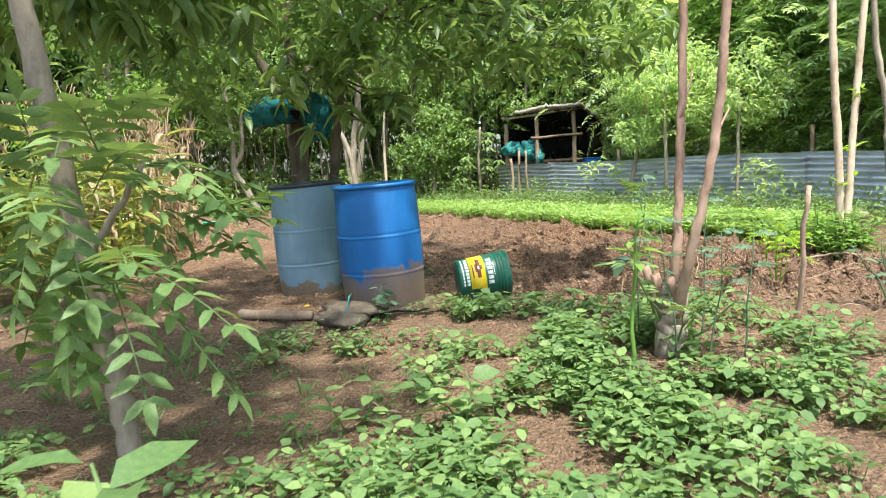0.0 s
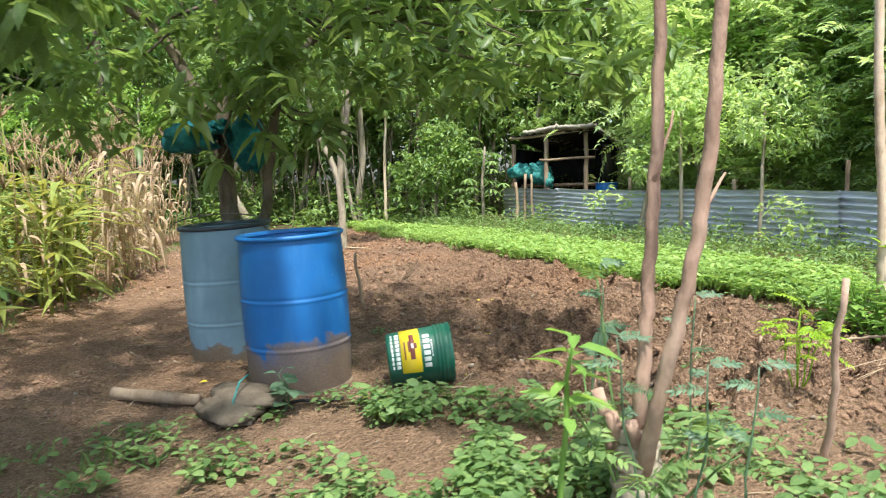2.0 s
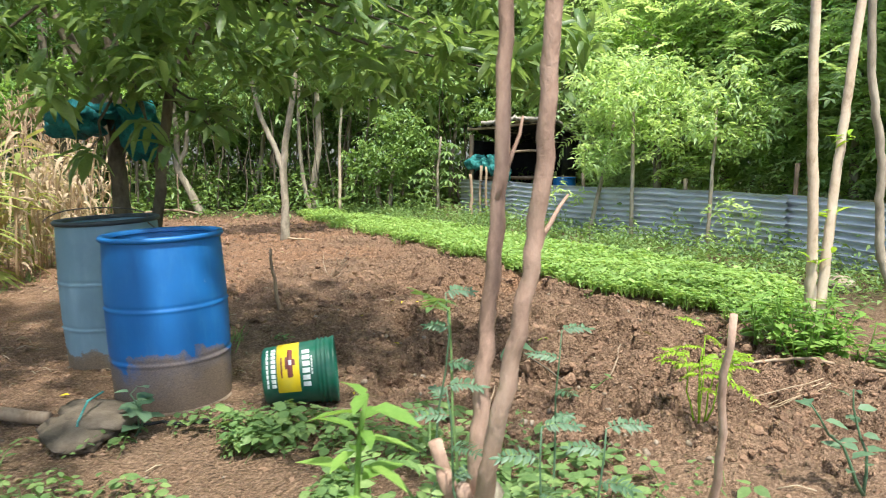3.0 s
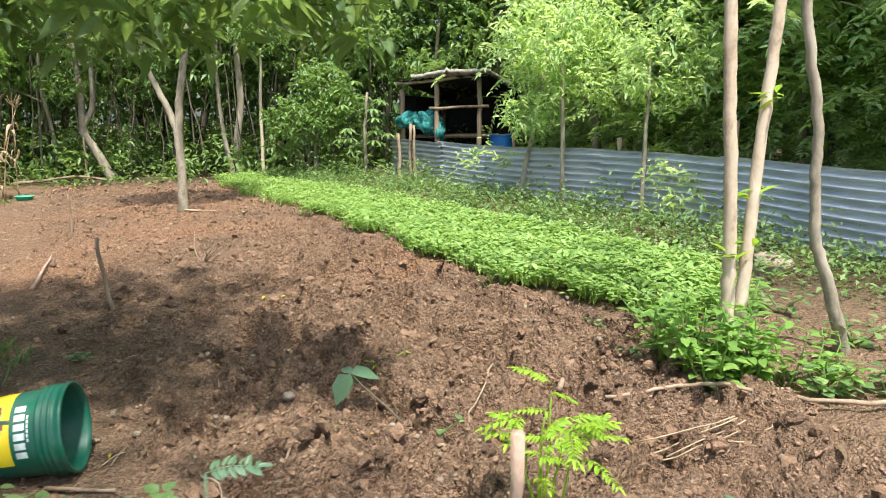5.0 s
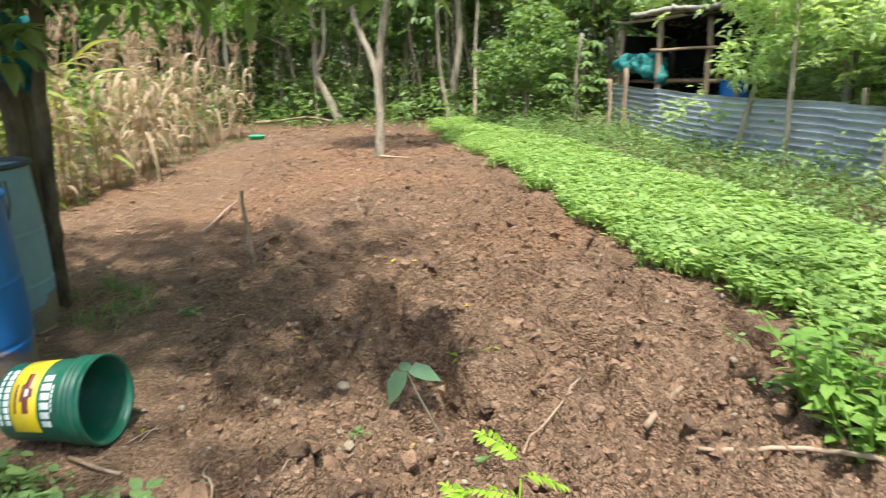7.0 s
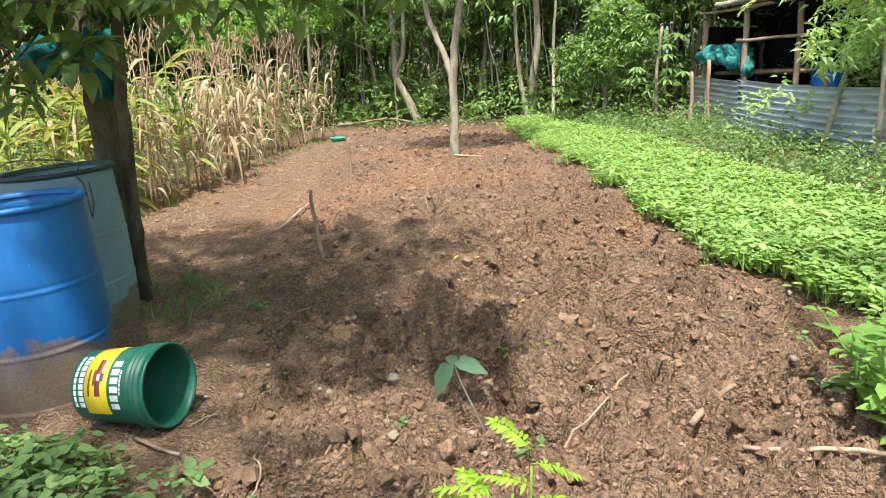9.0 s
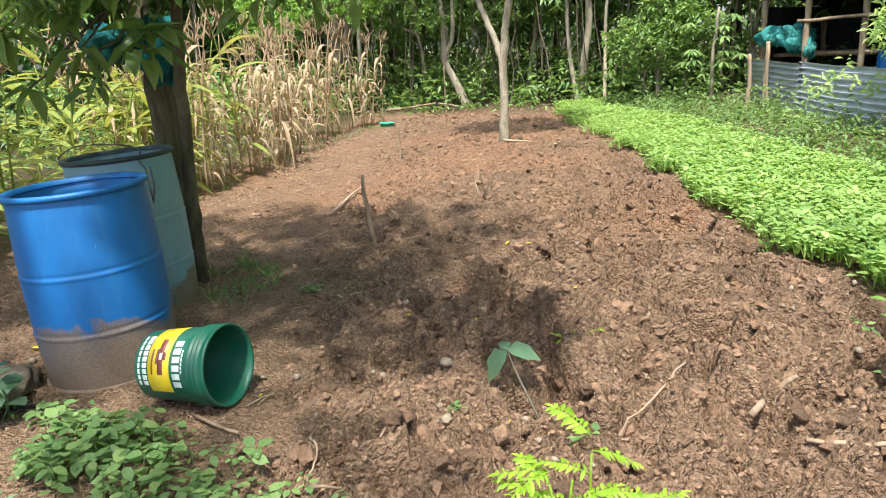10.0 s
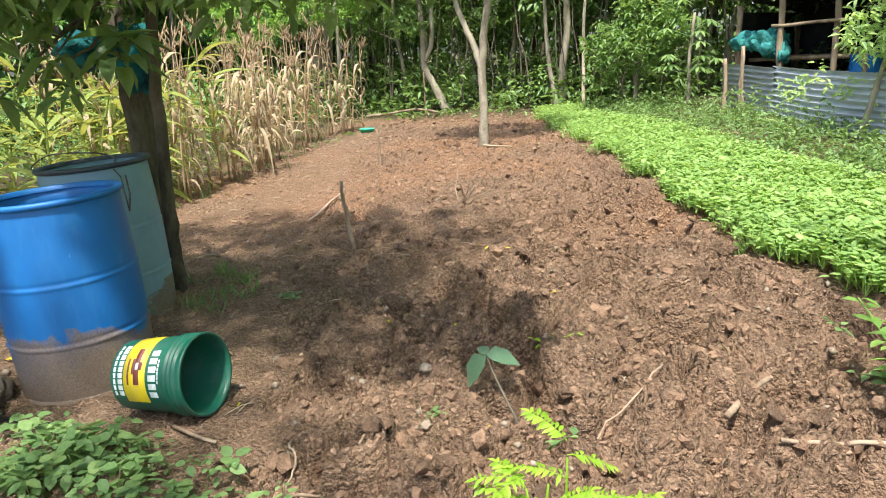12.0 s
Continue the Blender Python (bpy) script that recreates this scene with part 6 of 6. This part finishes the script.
herb("broadleaf_weed", -0.75, 3.85, 0.12, 7, 0.05, 0.7, "leaf_weed", "small yellowish weed on bare soil", 8, 5, 0.15)
herb("broadleaf_weed", -1.0, 3.3, 0.10, 7, 0.045, 0.7, "leaf_weed", "small weed on bare soil", 9, 4, 0.15)
herb("broadleaf_weed", -0.46, 1.12, 0.66, 10, 0.26, 0.44, "leaf_weed", "large soft-leaved weed beside the path", 15, 2, 0.06)
herb("soil_sprout", 1.40, 5.75, 0.06, 5, 0.05, 0.8, "leaf_lime", "tiny bright sprout between the clods", 10)
herb("soil_sprout", 1.60, 5.02, 0.16, 5, 0.05, 0.8, "leaf_weed", "small green sprout in the dug soil", 11)
herb("soil_sprout", 1.22, 5.05, 0.05, 5, 0.035, 0.8, "leaf_weed", "tiny green sprout in the dug soil", 12)
herb("soil_sprout", 2.55, 6.0, 0.05, 5, 0.04, 0.8, "leaf_weed", "tiny green sprout by the bed", 13)
herb("soil_sprout", 2.75, 5.75, 0.10, 8, 0.06, 0.7, "leaf_weed", "green weed at the bed's end", 14, 3, 0.08)
for k, (x, y, h) in enumerate(((2.90, 5.42, 0.45), (2.78, 5.36, 0.36), (3.02, 5.42, 0.40), (2.84, 5.55, 0.42), (3.0, 5.28, 0.30), (3.18, 5.35, 0.26), (3.35, 5.3, 0.2), (2.72, 5.5, 0.28), (2.86, 5.26, 0.34), (2.96, 5.28, 0.38), (3.06, 5.3, 0.32), (2.92, 5.36, 0.5))):
    herb("bushy_weed", x, y, h, 13, 0.085, 0.55, "leaf_bright", "leafy green weed at the foot of the pale trunks", 30 + k, 4, 0.11)
for k, (x, y) in enumerate(((3.55, 5.2), (3.3, 5.15), (3.75, 5.75), (3.2, 5.7), (3.6, 6.2), (2.95, 5.9), (3.15, 6.15))):
    herb("bushy_weed", x, y, 0.16, 9, 0.08, 0.7, "leaf_weed", "low leafy weed beside the pale trunks", 50 + k, 3, 0.12)
herb("plot_seedling", -0.10, 6.0, 0.06, 6, 0.05, 0.7, "leaf_weed", "tiny weed in the shaded soil", 60, 2, 0.05)

# blue-green feathered weeds round the cut-back tree
for k, (x, y, h, lean) in enumerate(((0.94, 3.35, 0.86, 0.02), (0.945, 3.1, 0.68, -0.06), (1.153, 2.95, 0.64, 0.05), (1.304, 3.0, 0.62, 0.04), (1.27, 3.45, 0.74, 0.03))):
    r = np.random.RandomState(300 + k)
    fern = thing("feathered_weed", gp(x - lean, y, -0.02), "slender weed with blue-green feathered leaves by the stump", "plant")
    z0 = float(ground_z(x - lean, y)) - 0.02
    P = bend((0, 0, 0), (lean, 0, h - z0), 8, r, 0.008)
    g = Geo()
    tube(g, P, np.linspace(0.005, 0.002, 8), 5)
    stem = part("stem", g, "leaf_blue", fern)
    for j in range(4):
        f = 1.0 - 0.13 * j
        base = np.array([[np.interp(f, np.linspace(0, 1, 8), P[:, c]) for c in range(3)]])
        a = 2.4 * j + r.uniform(0, 1.0)
        g = Geo()
        pinnate(g, r, base, np.array([(math.cos(a), math.sin(a) * 0.6, 0.35)]), np.array([(0, -0.5, 1.0)]), r.uniform(0.07, 0.11), 9, 0.028, 0.36, 0.35, True, 0.0015)
        part("frond", g, "leaf_blue", stem)

# brassica with two drooping leaves, left in the plot
cab = thing("cabbage_seedling", gp(1.56, 5.07, 0), "single drooping blue-green cabbage plant in the plot", "plant")
g = Geo()
cs = np.array([(0, 0, 0), (-0.08, 0.08, 0.05), (-0.18, 0.20, 0.09), (-0.24, 0.28, 0.12)])
tube(g, cs, [0.005, 0.0045, 0.004, 0.003], 6)
part("stem", g, "bark_dark", cab, "thin brown stem")
for d, L in (((-0.5, -0.45, -0.6), 0.14), ((0.55, 0.15, 0.0), 0.13), ((0.2, 0.5, -0.3), 0.09), ((-0.3, 0.3, 0.2), 0.07)):
    g = Geo()
    leaves(g, cs[-1:], np.array([d]), np.array([(0, -0.35, 1.0)]), L, 0.78, 0.10, 0.35, True)
    part("leaf", g, "leaf_blue", cab)

# bright feathery seedling near the camera's last stand
MIM = 1.2
mim = thing("feathery_seedling", (1.94, 4.20, float(land(1.94, 4.20)) + 0.03), "bright lime green seedling with feathery leaves", "plant")
mim.scale = (MIM * 0.68, MIM * 0.68, MIM)
for k, (dx, dy, h) in enumerate(((0, 0, 0.30), (-0.07, 0.03, 0.26), (0.08, -0.02, 0.27), (0.03, 0.06, 0.34), (-0.03, -0.07, 0.2), (0.14, 0.05, 0.22))):
    g = Geo()
    tube(g, bend((dx * 0.3, dy * 0.3, 0), (dx, dy, h * 0.8), 6, rng, 0.008), np.linspace(0.005, 0.003, 6), 5)
    stem = part("stem", g, "leaf_lime", mim)
    for j in range(4):
        g = Geo()
        a = rng.uniform(0, 6.28)
        pinnate(g, rng, np.array([(dx, dy, h * rng.uniform(0.55, 0.95))]), np.array([(math.cos(a), math.sin(a), rng.uniform(-0.1, 0.5))]), np.array([(0, 0, 1.0)]), rng.uniform(0.11, 0.17), 10, 0.036, 0.38, 0.25, True, 0.0015)
        part("frond", g, "leaf_lime", stem)

# grass tufts
g = Geo()
spots_g = np.concatenate([np.array([(-0.78, 6.27)]) + rng.normal(size=(9, 2)) * [0.16, 0.08], np.array([(-0.55, 5.85)]) + rng.normal(size=(10, 2)) * 0.12, scatter(rng, 240, (-6.5, 4.5), (-2.6, 14), lambda x, y: smooth(-x, 2.9 + 0.28 * np.clip(y - 8.5, 0, 9), 3.4 + 0.28 * np.clip(y - 8.5, 0, 9))), scatter(rng, 60, (-2.4, 1.6), (-0.4, 4), lambda x, y: 0.5 + 0 * x)])
C = np.repeat(on_ground(spots_g), 14, 0)
n = len(C)
D = np.stack([rng.normal(size=n) * 0.6, rng.normal(size=n) * 0.6, np.ones(n)], -1)
leaves(g, C + rng.normal(size=(n, 3)) * [0.03, 0.03, 0], D, rng.normal(size=(n, 3)), rng.uniform(0.04, 0.12, n), 0.08, 0.0, 0.25, True)
tagged(part("grass_tufts", g, "leaf_weed"), "thin green grass tufts on the soil", "grass", kind="stuff")

# straw, dead leaves
g = Geo()
xy = scatter(rng, 900, (-5.2, 2.6), (3.6, 15), lambda x, y: 0.25 + 0.75 * (1 - dug(x, y)) * smooth(-x, -0.4, 1.2))
for p in on_ground(xy, 0.006):
    a, L = rng.uniform(0, 6.28), rng.uniform(0.03, 0.16)
    d = np.array([math.cos(a), math.sin(a), rng.normal() * 0.12]) * L
    tube(g, [p - d / 2, p + [0, 0, 0.006 + rng.uniform(0, 0.01)], p + d / 2], rng.uniform(0.0012, 0.003), 4)
tagged(part("straw_litter", g, "straw"), "bits of straw and root strewn on the soil", "straw", kind="stuff")
g = Geo()
xy = scatter(rng, 900, (-5.2, 2.0), (4.6, 17), lambda x, y: 0.15 + 0.6 * smooth(y, 13, 16) + 0.4 * smooth(-x, 0.5, 2.5))
n = len(xy)
a = rng.uniform(0, 6.28, n)
leaves(g, on_ground(xy, 0.012), np.stack([np.cos(a), np.sin(a), rng.normal(size=n) * 0.2], -1), np.tile([0, 0, 1.0], (n, 1)) + rng.normal(size=(n, 3)) * 0.4, rng.uniform(0.03, 0.09, n), 0.4, 0.15, 0.1, True)
tagged(part("dead_leaves", g, "litter_leaf"), "scattered dry brown fallen leaves", "leaves", kind="stuff")
g = Geo()
xy = np.concatenate([[(-1.06, 4.05)], scatter(rng, 16, (-1.2, 4.6), (1.6, 7.5), lambda x, y: 0.5 + 0 * x)])
n = len(xy)
a = rng.uniform(0, 6.28, n)
leaves(g, on_ground(xy, 0.015), np.stack([np.cos(a), np.sin(a), 0 * a], -1), np.tile([0, 0, 1.0], (n, 1)) + rng.normal(size=(n, 3)) * 0.3, rng.uniform(0.03, 0.06, n), 0.4, 0.15, 0.1, True)
tagged(part("yellow_leaves", g, "yellow_leaf"), "a few fallen yellow leaves on the soil", "leaves", kind="stuff")
